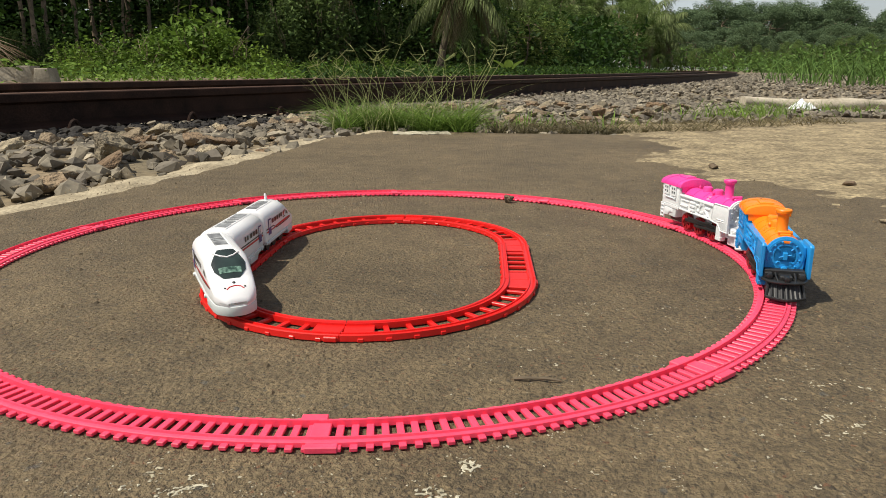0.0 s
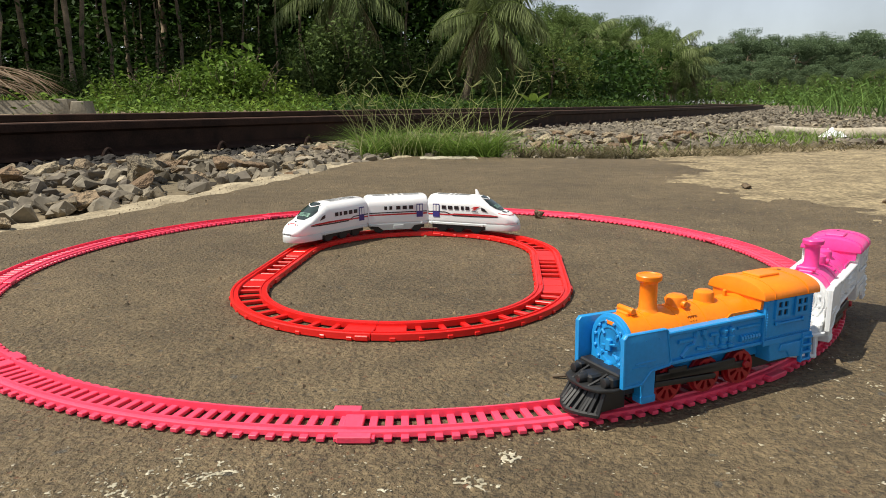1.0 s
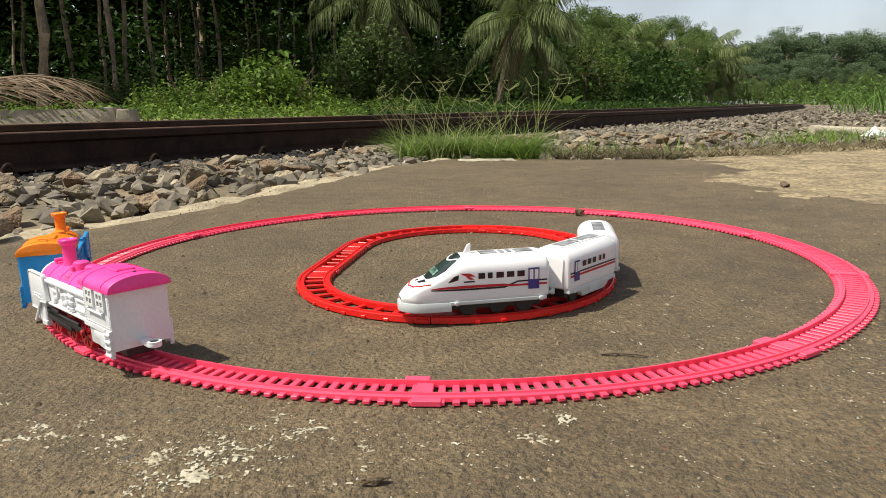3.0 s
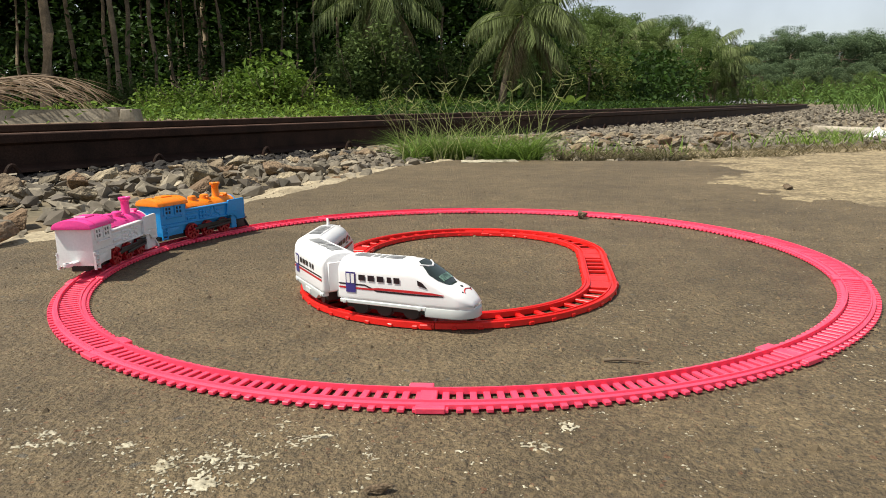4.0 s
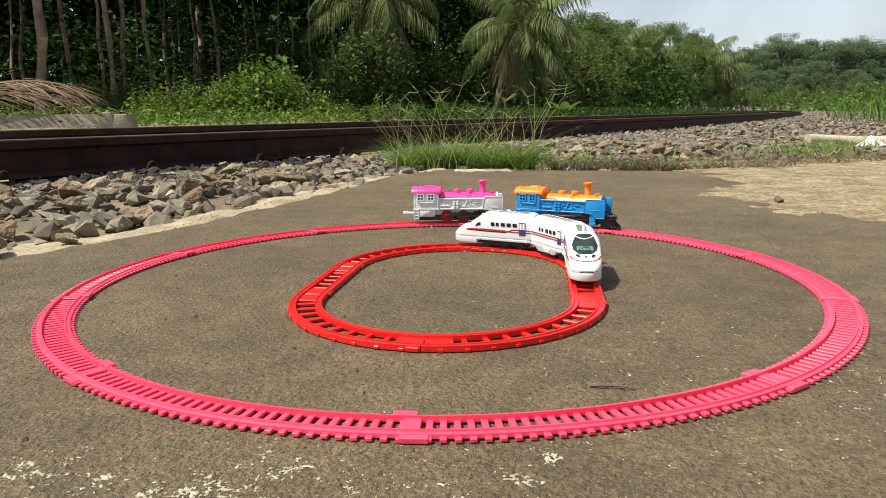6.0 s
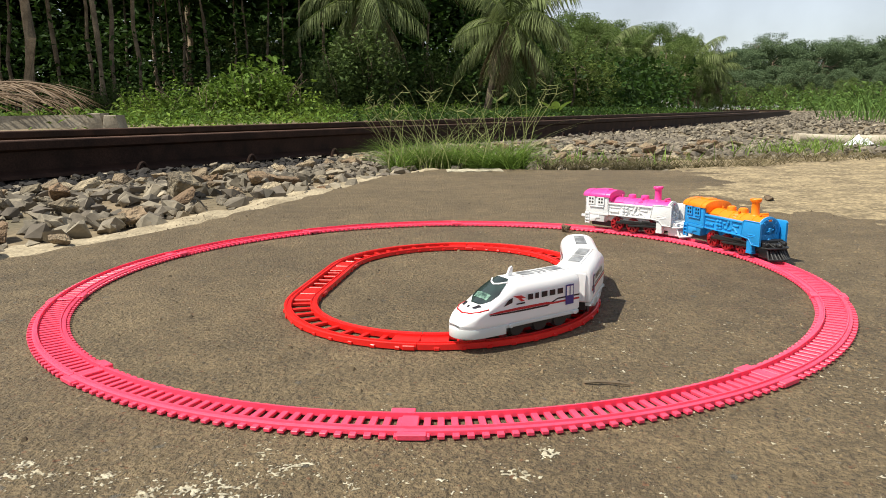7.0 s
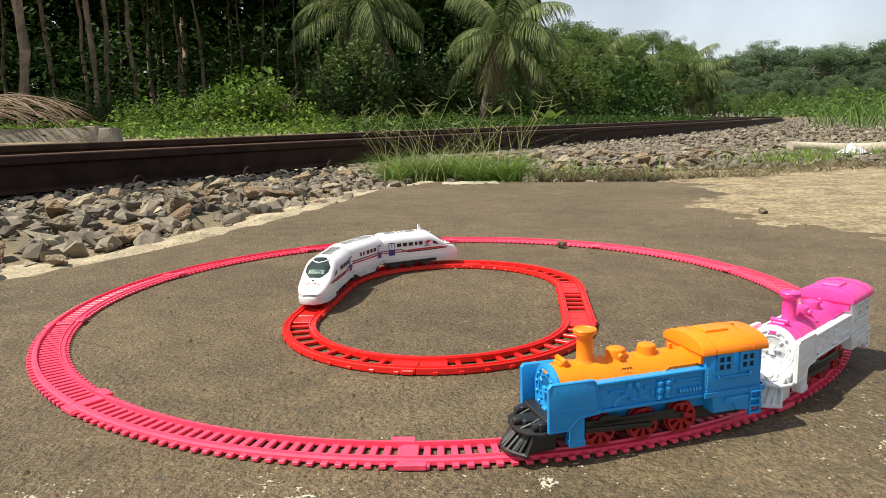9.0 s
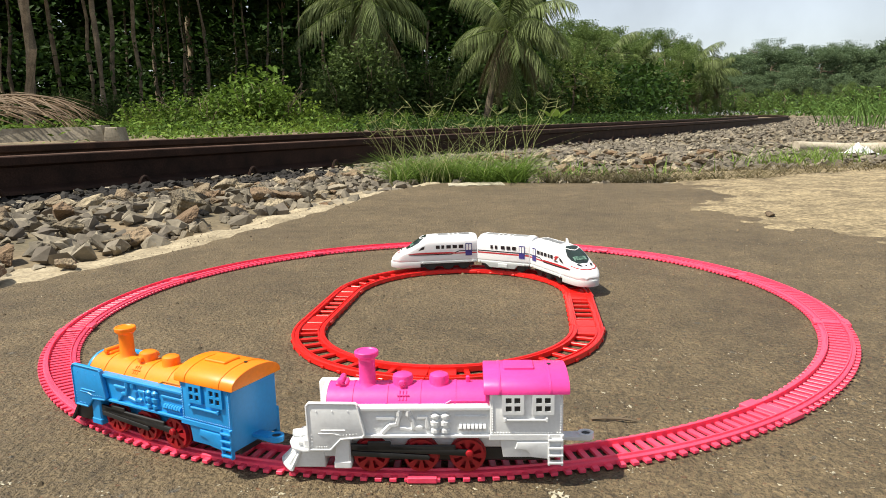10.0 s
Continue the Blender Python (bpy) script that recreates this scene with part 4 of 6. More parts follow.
    # body sides with pipework
    for sy in (-1, 1):
        bm = bmesh.new()
        y0, y1 = sorted((sy * 0.0040, sy * 0.0158))
        box(bm, -0.0240, 0.0600, y0, y1, 0.0280, 0.0440, 0.0004, 1)
        y0, y1 = sorted((sy * 0.0100, sy * 0.0176))
        box(bm, -0.0236, 0.0460, y0, y1, 0.0425, 0.0446, 0.0005, 1)
        box(bm, -0.0236, 0.0460, y0, y1, 0.0278, 0.0296, 0.0004, 1)
        y = sy * 0.0160
        pipe(bm, [(0.0310, y, 0.0300), (0.0270, y, 0.0345), (0.0235, y, 0.0350), (0.0222, y, 0.0395), (0.0222, y, 0.0420)], 0.0014)
        pipe(bm, [(0.0175, y, 0.0420), (0.0175, y, 0.0395), (0.0155, y, 0.0370), (0.0150, y, 0.0330), (0.0115, y, 0.0330)], 0.0014)
        pipe(bm, [(0.0340, y, 0.0382), (0.0250, y, 0.0382)], 0.0011)
        pipe(bm, [(0.0130, y, 0.0385), (0.0085, y, 0.0385), (0.0080, y, 0.0330)], 0.0011)
        pipe(bm, [(0.0220, y, 0.0330), (0.0160, y, 0.0318)], 0.0011)
        pipe(bm, [(-0.0060, y, 0.0390), (-0.0215, y, 0.0390)], 0.0009)
        for x in (0.0175, 0.0222):
            tube(bm, Matrix.Translation((x, y, 0.0398)), 0.0018, 0.0018, 0.0026, 8)
        for x in (-0.0010, 0.0040):
            lathe(bm, [(0.0010, 0.0305), (0.0024, 0.0308), (0.0024, 0.0325), (0.0017, 0.0328), (0.0017, 0.0345), (0.0026, 0.0348), (0.0026, 0.0366), (0.0017, 0.0370), (0.0017, 0.0384), (0.0024, 0.0388), (0.0024, 0.0400), (0.0008, 0.0412)],
                  Matrix.Translation((x, y, 0)), 10)
        for k in range(7):
            x = -0.0215 + k * 0.0020
            tube(bm, Matrix.Translation((x, y, 0.0332)) @ Matrix.Rotation(math.pi / 2, 4, "Y"), 0.0019, 0.0019, 0.0015, 8)
        part("side_panel", bm, body_mat, eng)
        # smoke deflector plate
        bm = bmesh.new()
        shape = [(0.0690, 0.0215), (0.0695, 0.0460), (0.0680, 0.0476), (0.0440, 0.0472), (0.0428, 0.0462), (0.0395, 0.0300), (0.0405, 0.0285), (0.0520, 0.0275), (0.0575, 0.0215)]
        y0, y1 = sorted((sy * 0.0160, sy * 0.0184))
        prism(bm, shape, "y", y0, y1, 0.0004)
        y = sy * 0.0184
        for p, q in zip(shape, shape[1:] + shape[:1]):
            c = Vector((0.055, 0.035))
            a, b = Vector(p).lerp(c, 0.03), Vector(q).lerp(c, 0.03)
            pipe(bm, [(a.x, y, a.y), (b.x, y, b.y)], 0.0006, 5)
        pipe(bm, [(0.0620, y, 0.0325), (0.0500, y, 0.0325)], 0.0005, 5)
        pipe(bm, [(0.0635, y, 0.0308), (0.0560, y, 0.0308), (0.0530, y, 0.0300)], 0.0004, 5)
        rivets(bm, (0.0670, y, 0.0245), (0.0670, y, 0.0300), 4, 0.0004)
        rivets(bm, (0.0645, y, 0.0235), (0.0595, y, 0.0235), 5, 0.0004)
        rivets(bm, (0.0440, y, 0.0305), (0.0540, y, 0.0297), 7, 0.0004)
        rivets(bm, (0.0480, y, 0.0430), (0.0640, y, 0.0430), 3, 0.0004)
        part("smoke_deflector", bm, body_mat, eng)
        # cylinder block and ladder
        bm = bmesh.new()
        y0, y1 = sorted((sy * 0.0105, sy * 0.0172))
        box(bm, 0.0478, 0.0560, y0, y1, 0.0140, 0.0285, 0.0008, 1)
        box(bm, 0.0474, 0.0564, y0, y1 + 0.0004 * sy if sy > 0 else y1, 0.0110, 0.0150, 0.0006, 1)
        part("cylinder_block", bm, body_mat, eng)
        bm = bmesh.new()
        y0, y1 = sorted((sy * 0.0170, sy * 0.0196))
        for x in (-0.0600, -0.0535):
            box(bm, x, x + 0.0012, y0, y1, 0.0135, 0.0300, 0.0003, 1)
        for z in (0.0145, 0.0185, 0.0225, 0.0268):
            box(bm, -0.0600, -0.0525, y0, y1 + (0.0006 if sy > 0 else 0), z, z + 0.0013, 0.0003, 1)
        part("ladder", bm, body_mat, eng)
        bm = bmesh.new()
        y0, y1 = sorted((sy * 0.0165, sy * 0.0190))
        prism(bm, [(-0.0525, 0.0262), (-0.0370, 0.0262), (-0.0360, 0.0225), (-0.0420, 0.0215), (-0.0440, 0.0180), (-0.0525, 0.0170)], "y", y0, y1, 0.0005)
        part("ash_box", bm, body_mat, eng)
        # wheels and rods
        for x in (0.0376, 0.0118, -0.0120):
            bm = bmesh.new()
            wm = Matrix.Translation((x, sy * 0.0105, 0.0168)) @ Matrix.Rotation(-sy * math.pi / 2, 4, "X")
            spokes = [math.pi / 4 * k + q for k in range(8) for q in (-0.22, 0.22)]
            rim = [(k, 1) for k in range(1, 16, 2)]
            fretwork(bm, spokes, (0.0009, 0.0030, 0.0074, 0.0089), rim, lambda u, v, d: wm @ Vector((v * math.cos(u), v * math.sin(u), d)), 0.0008, 0.0040, True)
            part("wheel", bm, WHEELRED, eng, "translucent red spoked wheel")
            bm = bmesh.new()
            lathe(bm, [(0.0096, 0.0), (0.0096, 0.0012), (0.0088, 0.0014), (0.0085, 0.0007), (0.0, 0.0007)], wm, 24)
            part("wheel_flange", bm, WHEELRED, eng, "dark red wheel flange")
        bm = bmesh.new()
        y0, y1 = sorted((sy * 0.0150, sy * 0.0166))
        for x0, z0, x1, z1, h in ((0.0475, 0.0225, -0.0135, 0.0190, 0.0034), (0.0475, 0.0190, 0.0080, 0.0165, 0.0028)):
            dx, dz = x1 - x0, z1 - z0
            prism(bm, [(x0, z0 - h / 2), (x1, z1 - h / 2), (x1 - 0.001, z1), (x1, z1 + h / 2), (x0, z0 + h / 2)], "y", y0, y1, 0.0003)
        box(bm, 0.0270, 0.0390, y0, y1, 0.0205, 0.0255, 0.0005, 1)
        box(bm, -0.0060, 0.0450, y0, y1, 0.0206, 0.0234, 0.0004, 1)
        rod = part("connecting_rod", bm, BLACK, eng, "black connecting rod")
        bm = bmesh.new()
        tube(bm, Matrix.Translation((-0.0130, sy * 0.0160, 0.0190)) @ Matrix.Rotation(-sy * math.pi / 2, 4, "X"), 0.0021, 0.0018, 0.0022, 12, 0.0004)
        part("crank_pin", bm, WHEELRED, rod, "red crank pin")
    # chassis, pilot, coupling
    bm = bmesh.new()
    box(bm, -0.0560, 0.0570, -0.0085, 0.0085, 0.0110, 0.0190, 0.0008, 1)
    part("chassis", bm, BLACK, eng, "black chassis")
    bm = bmesh.new()
    box(bm, -0.0555, 0.0565, -0.0096, 0.0096, 0.0192, 0.0300, 0.0006, 1)
    part("frame", bm, body_mat, eng)
    bm = bmesh.new()
    box(bm, 0.0600, 0.0690, -0.0150, 0.0150, 0.0225, 0.0275, 0.0007, 1)                 # buffer beam
    box(bm, 0.0560, 0.0680, -0.0120, 0.0120, 0.0150, 0.0235, 0.0006, 1)
    prism(bm, [(0.0650, -0.0162), (0.0722, -0.0170), (0.0790, -0.0128), (0.0818, -0.0060), (0.0818, 0.0060), (0.0790, 0.0128), (0.0722, 0.0170), (0.0650, 0.0162)], "z", 0.0196, 0.0214, 0.0005)   # footplate
    prism(bm, [(0.0620, 0.0092), (0.0842, 0.0092), (0.0788, 0.0158), (0.0766, 0.0198), (0.0620, 0.0200)], "y", -0.0090, 0.0090, 0.0006)
    prism(bm, [(0.0620, 0.0092), (0.0800, 0.0092), (0.0752, 0.0158), (0.0735, 0.0198), (0.0620, 0.0200)], "y", -0.0124, 0.0124, 0.0006)
    for k in range(9):                                                                  # bars of the cowcatcher, fanned out to its foot
        u = (k - 4) / 4
        foot = 0.0868 - 0.0075 * abs(u) ** 1.6
        pipe(bm, [(0.0772 - 0.0030 * abs(u), u * 0.0118, 0.0198), (0.0800 - 0.0040 * abs(u), u * 0.0128, 0.0160), (foot, u * 0.0140, 0.0092)], 0.0011, 6)
    rim = [(0.0868 - 0.0075 * abs(u) ** 1.6, u * 0.0140, 0.0090) for u in [(k - 6) / 6 for k in range(13)]]
    pipe(bm, rim, 0.0013, 6)
    for sy in (-1, 1):
        box(bm, 0.0655, 0.0725, min(sy * 0.0095, sy * 0.0150), max(sy * 0.0095, sy * 0.0150), 0.0212, 0.0262, 0.0008, 1)
        tube(bm, Matrix.Translation((0.0700, sy * 0.0118, 0.0236)) @ Matrix.Rotation(math.pi / 2, 4, "Y"), 0.0020, 0.0024, 0.0052, 12, 0.0004)
        pipe(bm, [(0.0690, sy * 0.0070, 0.0252), (0.0740, sy * 0.0070, 0.0232), (0.0790, sy * 0.0062, 0.0212)], 0.0008, 6)
    box(bm, 0.0660, 0.0770, -0.0048, 0.0048, 0.0205, 0.0250, 0.0010, 1)
    tube(bm, Matrix.Translation((0.0760, 0, 0.0232)) @ Matrix.Rotation(math.pi / 2, 4, "Y"), 0.0026, 0.0020, 0.0052, 12, 0.0004)
    part("pilot", bm, pilot_mat, eng, "wedge-shaped cowcatcher with ribs")
    bm = bmesh.new()
    outer = [(-0.0585, 0.0034), (-0.0740, 0.0042)] + [(-0.0740 - 0.0042 * math.sin(a), 0.0042 * math.cos(a)) for a in [math.pi * k / 10 for k in range(1, 10)]] + [(-0.0740, -0.0042), (-0.0585, -0.0034)]
    prism(bm, outer, "z", 0.0200, 0.0222, 0.0003)
    lathe(bm, [(0.0042, 0.0222), (0.0042, 0.0232), (0.0026, 0.0232), (0.0026, 0.0223)], Matrix.Translation((-0.0740, 0, 0)), 18)
    hook = part("coupling", bm, body_mat, eng)
    # black disc laid on the solid tab for the dark of its hole
    bm = bmesh.new()
    tube(bm, Matrix.Translation((-0.0740, 0, 0.02225)), 0.0024, 0.0024, 0.0003, 14)
    part("coupling_hole_disc", bm, BLACK, hook, "black disc in place of the coupling's dark hole")
    eng.scale = (0.975, 0.925, 0.965)
    return eng


locos = [build_loco("blue plastic toy steam locomotive with orange boiler and black cowcatcher", BLUE, ORANGE, BLACK, ORANGE),
         build_loco("white plastic toy steam locomotive with hot pink boiler and roof", GREYWHITE, HOTPINK, GREYWHITE, HOTPINK)]


# ---------------- toy high-speed train ----------------
def nose_section(x, end):
    """Half-width, base, shoulder and crown height of a car at x."""
    if not end or x <= 0.010:
        return 0.0172, 0.0185, 0.0400, 0.0515
    u = (x - 0.010) / 0.041
    hw = 0.0172 * (1 - 0.16 * u ** 2 - 0.42 * max(0, (u - 0.72) / 0.28) ** 2.2)
    if u < 0.56:
        zt = 0.0515 - 0.0165 * (u / 0.56) ** 1.35
    else:
        zt = 0.0350 - 0.0125 * ((u - 0.56) / 0.44) ** 2.0
    zs = 0.0400 - (0.0400 - 0.0205) * u ** 1.25
    return hw, 0.0185, min(zs, zt - 0.001), zt


def top_z(x, y, end):
    hw, zb, zs, zt = nose_section(x, end)
    k = min(1.0, abs(y) / hw)
    return zs + (zt - zs) * (1 - k ** 2.6) ** 0.5


def car_ring(x, end, n=15):
    hw, zb, zs, zt = nose_section(x, end)
    pts = [(hw * 0.93, zb), (hw * 0.985, zb + 0.0012), (hw, zb + 0.003), (hw, zb + (zs - zb) * 0.6), (hw, zs)]
    for k in range(1, n):
        a = math.pi * k / n
        y = hw * math.cos(a)
        pts.append((y, top_z(x, y, end)))
    pts += [(-hw, zs), (-hw, zb + (zs - zb) * 0.6), (-hw, zb + 0.003), (-hw * 0.985, zb + 0.0012), (-hw * 0.93, zb)]
    return [(x, y, z) for y, z in pts]


def side_patch(bm, pts, sy, end, lift=0.00025):
    """A flat sticker on the side, from (x, z) corners, following the body's plan."""
    vs = []
    for x, z in pts:
        hw = nose_section(x, end)[0]
        vs.append(bm.verts.new((x, sy * (hw + lift), z)))
    bm.faces.new(vs if sy < 0 else list(reversed(vs)))


def side_band(bm, rows, sy, end, lift=0.00022):
    """A stripe: rows of (x, z low, z high), drawn in short lengths so that it follows the curve."""
    full = []
    for (x0, a0, b0), (x1, a1, b1) in zip(rows, rows[1:]):
        n = max(1, int(abs(x1 - x0) / 0.002))
        full += [(x0 + (x1 - x0) * k / n, a0 + (a1 - a0) * k / n, b0 + (b1 - b0) * k / n) for k in range(n)]
    full.append(rows[-1])
    for (x0, a0, b0), (x1, a1, b1) in zip(full, full[1:]):
        side_patch(bm, [(x0, a0), (x1, a1), (x1, b1), (x0, b0)], sy, end, lift)


def top_patch(bm, x0, x1, half_rows, end, lift=0.0003, n=14, m=12):
    """A sticker over the roof or nose between x0 and x1; half_rows gives its half-width along the way (0..1)."""
    grid = []
    for i in range(n + 1):
        u = i / n
        x = x0 + (x1 - x0) * u
        h = interp(half_rows, u)
        grid.append([bm.verts.new((x + lift, y, top_z(x, y, end) + lift)) for y in [h * (2 * j / m - 1) for j in range(m + 1)]])
    for i in range(n):
        for j in range(m):
            bm.faces.new((grid[i][j], grid[i + 1][j], grid[i + 1][j + 1], grid[i][j + 1]))


def build_car(end, leading=False):
    car = thing("toy_train_car", "glossy white toy high-speed train end car with streamlined nose" if end else "glossy white toy high-speed train middle car", "toy train", "high-speed toy train cars")
    bm = bmesh.new()
    x_back, x_front = (-0.0455, 0.051) if end else (-0.036, 0.036)
    if end:
        xs = [x_back, x_back + 0.0008, x_back + 0.0025, -0.02, 0.0, 0.010] + [0.010 + 0.041 * (k / 22) ** 0.9 for k in range(1, 23)]
        shrink = {0: 0.90, 1: 0.96, 2: 1.0}
    else:
        xs = [x_back, x_back + 0.0008, x_back + 0.0025, 0.0, x_front - 0.0025, x_front - 0.0008, x_front]
        shrink = {0: 0.90, 1: 0.96, 5: 0.96, 6: 0.90}
    rows = []
    for k, x in enumerate(xs):
        f = shrink.get(k, 1.0)
        rows.append([bm.verts.new((px, py * f, 0.034 + (pz - 0.034) * f)) for px, py, pz in car_ring(x, end)])
    w = len(rows[0])
    for a, b in zip(rows, rows[1:]):
        for k in range(w):
            bm.faces.new((a[k], a[(k + 1) % w], b[(k + 1) % w], b[k]))
    bm.faces.new(rows[0])
    bm.faces.new(list(reversed(rows[-1])))
    bmesh.ops.recalc_face_normals(bm, faces=list(bm.faces))
    # end moulding at the gangway
    for x, s in ([(x_back, -1)] if end else [(x_back, -1), (x_front, 1)]):
        box(bm, min(x, x + s * 0.0015), max(x, x + s * 0.0015), -0.0125, 0.0125, 0.0200, 0.0440, 0.0006, 1)
    body = part("body", bm, WHITE, car, smooth_angle=40)
    # roof vents
    bm = bmesh.new()
    for x0, x1 in (((-0.038, -0.026), (-0.0235, -0.0205), (-0.0185, -0.0155), (-0.0135, -0.002)) if end else ((-0.028, -0.013), (-0.0105, -0.0075), (-0.005, -0.002), (0.002, 0.006), (0.0085, 0.027))):
        top_patch(bm, x0, x1, [(0, 0.0052), (1, 0.0052)], end, 0.0004, 3, 8)
    part("roof_vent", bm, STICKER_GREY, body, "grey printed roof vents")
    for yy in (-0.0068, 0.0068):
        bm = bmesh.new()
        xa, xb = (-0.042, 0.004) if end else (-0.033, 0.033)
        pipe(bm, [(xa, yy, top_z(0, yy, end)), (xb, yy, top_z(0, yy, end))], 0.0005, 6)
        part("roof_rail", bm, WHITE, body)
    if leading:
        bm = bmesh.new()
        prism(bm, [(0.004, 0.0505), (0.0095, 0.0500), (0.0060, 0.0580), (0.0042, 0.0590), (0.0036, 0.0580)], "y", -0.0010, 0.0010, 0.0004)
        part("antenna", bm, WHITE, car, "small white roof fin")
    if end:
        # windscreen
        bm = bmesh.new()
        top_patch(bm, 0.0115, 0.0345, [(0, 0.0070), (0.2, 0.0105), (0.5, 0.0130), (0.75, 0.0118), (1, 0.0050)] if leading else [(0, 0.0062), (0.42, 0.0128), (0.70, 0.0118), (1, 0.0052)], True, 0.0003, 16, 16)
        glass = part("windscreen", bm, GLASS, car, "glossy dark windscreen")
        bm = bmesh.new()
        top_patch(bm, 0.0262, 0.0300, [(0, 0.0085), (1, 0.0080)], True, 0.0005, 6, 12)
        part("dashboard_print", bm, GREEN_STICKER, glass, "pale green printed dashboard")
        bm = bmesh.new()
        pts = [(0.0140, 0.0095), (0.0178, 0.0048), (0.0192, 0.0), (0.0178, -0.0048), (0.0140, -0.0095)]
        pipe(bm, [(x, y, top_z(x, y, True) + 0.0004) for x, y in pts], 0.0007, 6)
        part("wiper_frame", bm, WHITE, glass, "white moulded frame")
        # nose marks
        bm = bmesh.new()
        if leading:
            pts = [(0.0330, -0.0150), (0.0392, -0.0128), (0.0432, -0.0085), (0.0448, 0.0), (0.0432, 0.0085), (0.0392, 0.0128), (0.0330, 0.0150)]
        else:
            pts = [(0.0442, -0.0062), (0.0428, -0.0040), (0.0422, 0.0), (0.0428, 0.0040), (0.0442, 0.0062)]
        pipe(bm, [(x, y, top_z(x, y, True) - 0.0001) for x, y in pts], 0.0007 if leading else 0.0005, 6)
        part("nose_stripe", bm, STICKER_RED, car, "curved red nose stripe")
        if leading:
            for sgn in (-1, 1):
                bm = bmesh.new()
                pts = [(0.0352, sgn * 0.0105), (0.0352, sgn * 0.0070), (0.0402, sgn * 0.0052), (0.0395, sgn * 0.0080)]
                bm.faces.new([bm.verts.new((x + 0.0004, y, top_z(x, y, True) + 0.0007)) for x, y in (pts if sgn > 0 else reversed(pts))])
                part("headlight", bm, STICKER_DARK, car, "dark slanted headlight print")
        for x, y, rr in ((0.0395, 0.0, 0.0013),) + (() if leading else ((0.0428, -0.0072, 0.0009), (0.0428, 0.0072, 0.0009))):
            bm = bmesh.new()
            bmesh.ops.create_icosphere(bm, subdivisions=2, radius=rr, matrix=Matrix.Translation((x, y, top_z(x, y, True) - 0.0004)))
            part("headlight", bm, STICKER_DARK, car, "small dark headlight")
    # side stickers
    for sy in (-1, 1):
        bm = bmesh.new()
        if end:
            side_band(bm, [(-0.0440, 0.0309, 0.0321), (-0.0240, 0.0309, 0.0321), (-0.0150, 0.0270, 0.0284), (0.0060, 0.0270, 0.0284), (0.0240, 0.0274, 0.0286), (0.0330, 0.0278, 0.0286)], sy, end)
        else:
            side_band(bm, [(-0.0340, 0.0312, 0.0325), (0.0340, 0.0312, 0.0325)], sy, end)
        part("black_stripe", bm, STICKER_DARK, body, "thin black stripe")
        bm = bmesh.new()
        if end:
            side_band(bm, [(-0.0440, 0.0279, 0.0294), (-0.0200, 0.0279, 0.0294), (-0.0140, 0.0286, 0.0304), (0.0100, 0.0287, 0.0308), (0.0260, 0.0288, 0.0304), (0.0335, 0.0288, 0.0294)], sy, end, 0.0003)
        else:
            side_band(bm, [(-0.0340, 0.0285, 0.0303), (0.0340, 0.0285, 0.0303)], sy, end)
        part("red_stripe", bm, STICKER_RED, body, "red stripe")
        door_x = -0.0385 if end else 0.0215
        bm = bmesh.new()
        side_patch(bm, [(door_x, 0.0250), (door_x + 0.0075, 0.0250), (door_x + 0.0075, 0.0412), (door_x, 0.0412)], sy, end, 0.0005)
        door = part("door", bm, STICKER_BLUE, body, "blue printed double door")
        for dx in (0.0008, 0.0042):
            bm = bmesh.new()
            side_patch(bm, [(door_x + dx, 0.0325), (door_x + dx + 0.0025, 0.0325), (door_x + dx + 0.0025, 0.0400), (door_x + dx, 0.0400)], sy, end, 0.0008)
            part("door_pane", bm, WHITE, door, "white door pane")
        wins = ((-0.0285, 0.0050), (-0.0215, 0.0050), (-0.0145, 0.0050), (-0.0070, 0.0032), (-0.0020, 0.0044)) if end else ((0.0125, 0.0050), (0.0050, 0.0050), (-0.0025, 0.0050), (-0.0105, 0.0032), (-0.0165, 0.0032))
        for x, wd in wins:
            bm = bmesh.new()
            side_patch(bm, [(x, 0.0352), (x + wd, 0.0352), (x + wd, 0.0396), (x, 0.0396)], sy, end, 0.0006)
            part("side_window", bm, STICKER_DARK, body, "dark printed window")
        if end:
            bm = bmesh.new()
            side_patch(bm, [(0.0155, 0.0352), (0.0225, 0.0332), (0.0185, 0.0378), (0.0150, 0.0392)], sy, end, 0.0006)
            part("cab_window", bm, STICKER_DARK, body, "slanted dark cab window")
            if leading:
                bm = bmesh.new()
                side_patch(bm, [(0.0040, 0.0372), (0.0100, 0.0374), (0.0148, 0.0402), (0.0080, 0.0398)], sy, end, 0.0006)
                side_patch(bm, [(0.0050, 0.0350), (0.0080, 0.0350), (0.0104, 0.0373), (0.0080, 0.0373)], sy, end, 0.0006)
                part("emblem", bm, STICKER_RED, body, "plain dark red emblem")
                bm = bmesh.new()
                side_patch(bm, [(0.0048, 0.0330), (0.0120, 0.0330), (0.0120, 0.0341), (0.0048, 0.0341)], sy, end, 0.0006)
                part("emblem_bar", bm, STICKER_DARK, body, "plain dark bar below the emblem")
    # skirt, underframe, wheels, coupling
    bm = bmesh.new()
    if end:
        outline = []
        for x in (-0.030, 0.010, 0.0200, 0.0300, 0.0380, 0.0440, 0.0480, 0.0505):
            outline.append((x, nose_section(x, True)[0] * 1.01))
        ring_o = outline + [(0.0522, outline[-1][1] * 0.55), (0.0526, 0)]
        full = ring_o + [(x, -y) for x, y in reversed(ring_o[:-1])]
        front = [p for p in full if p[0] >= 0.020]
        prism(bm, front, "z", 0.0115, 0.0188, 0.0006)
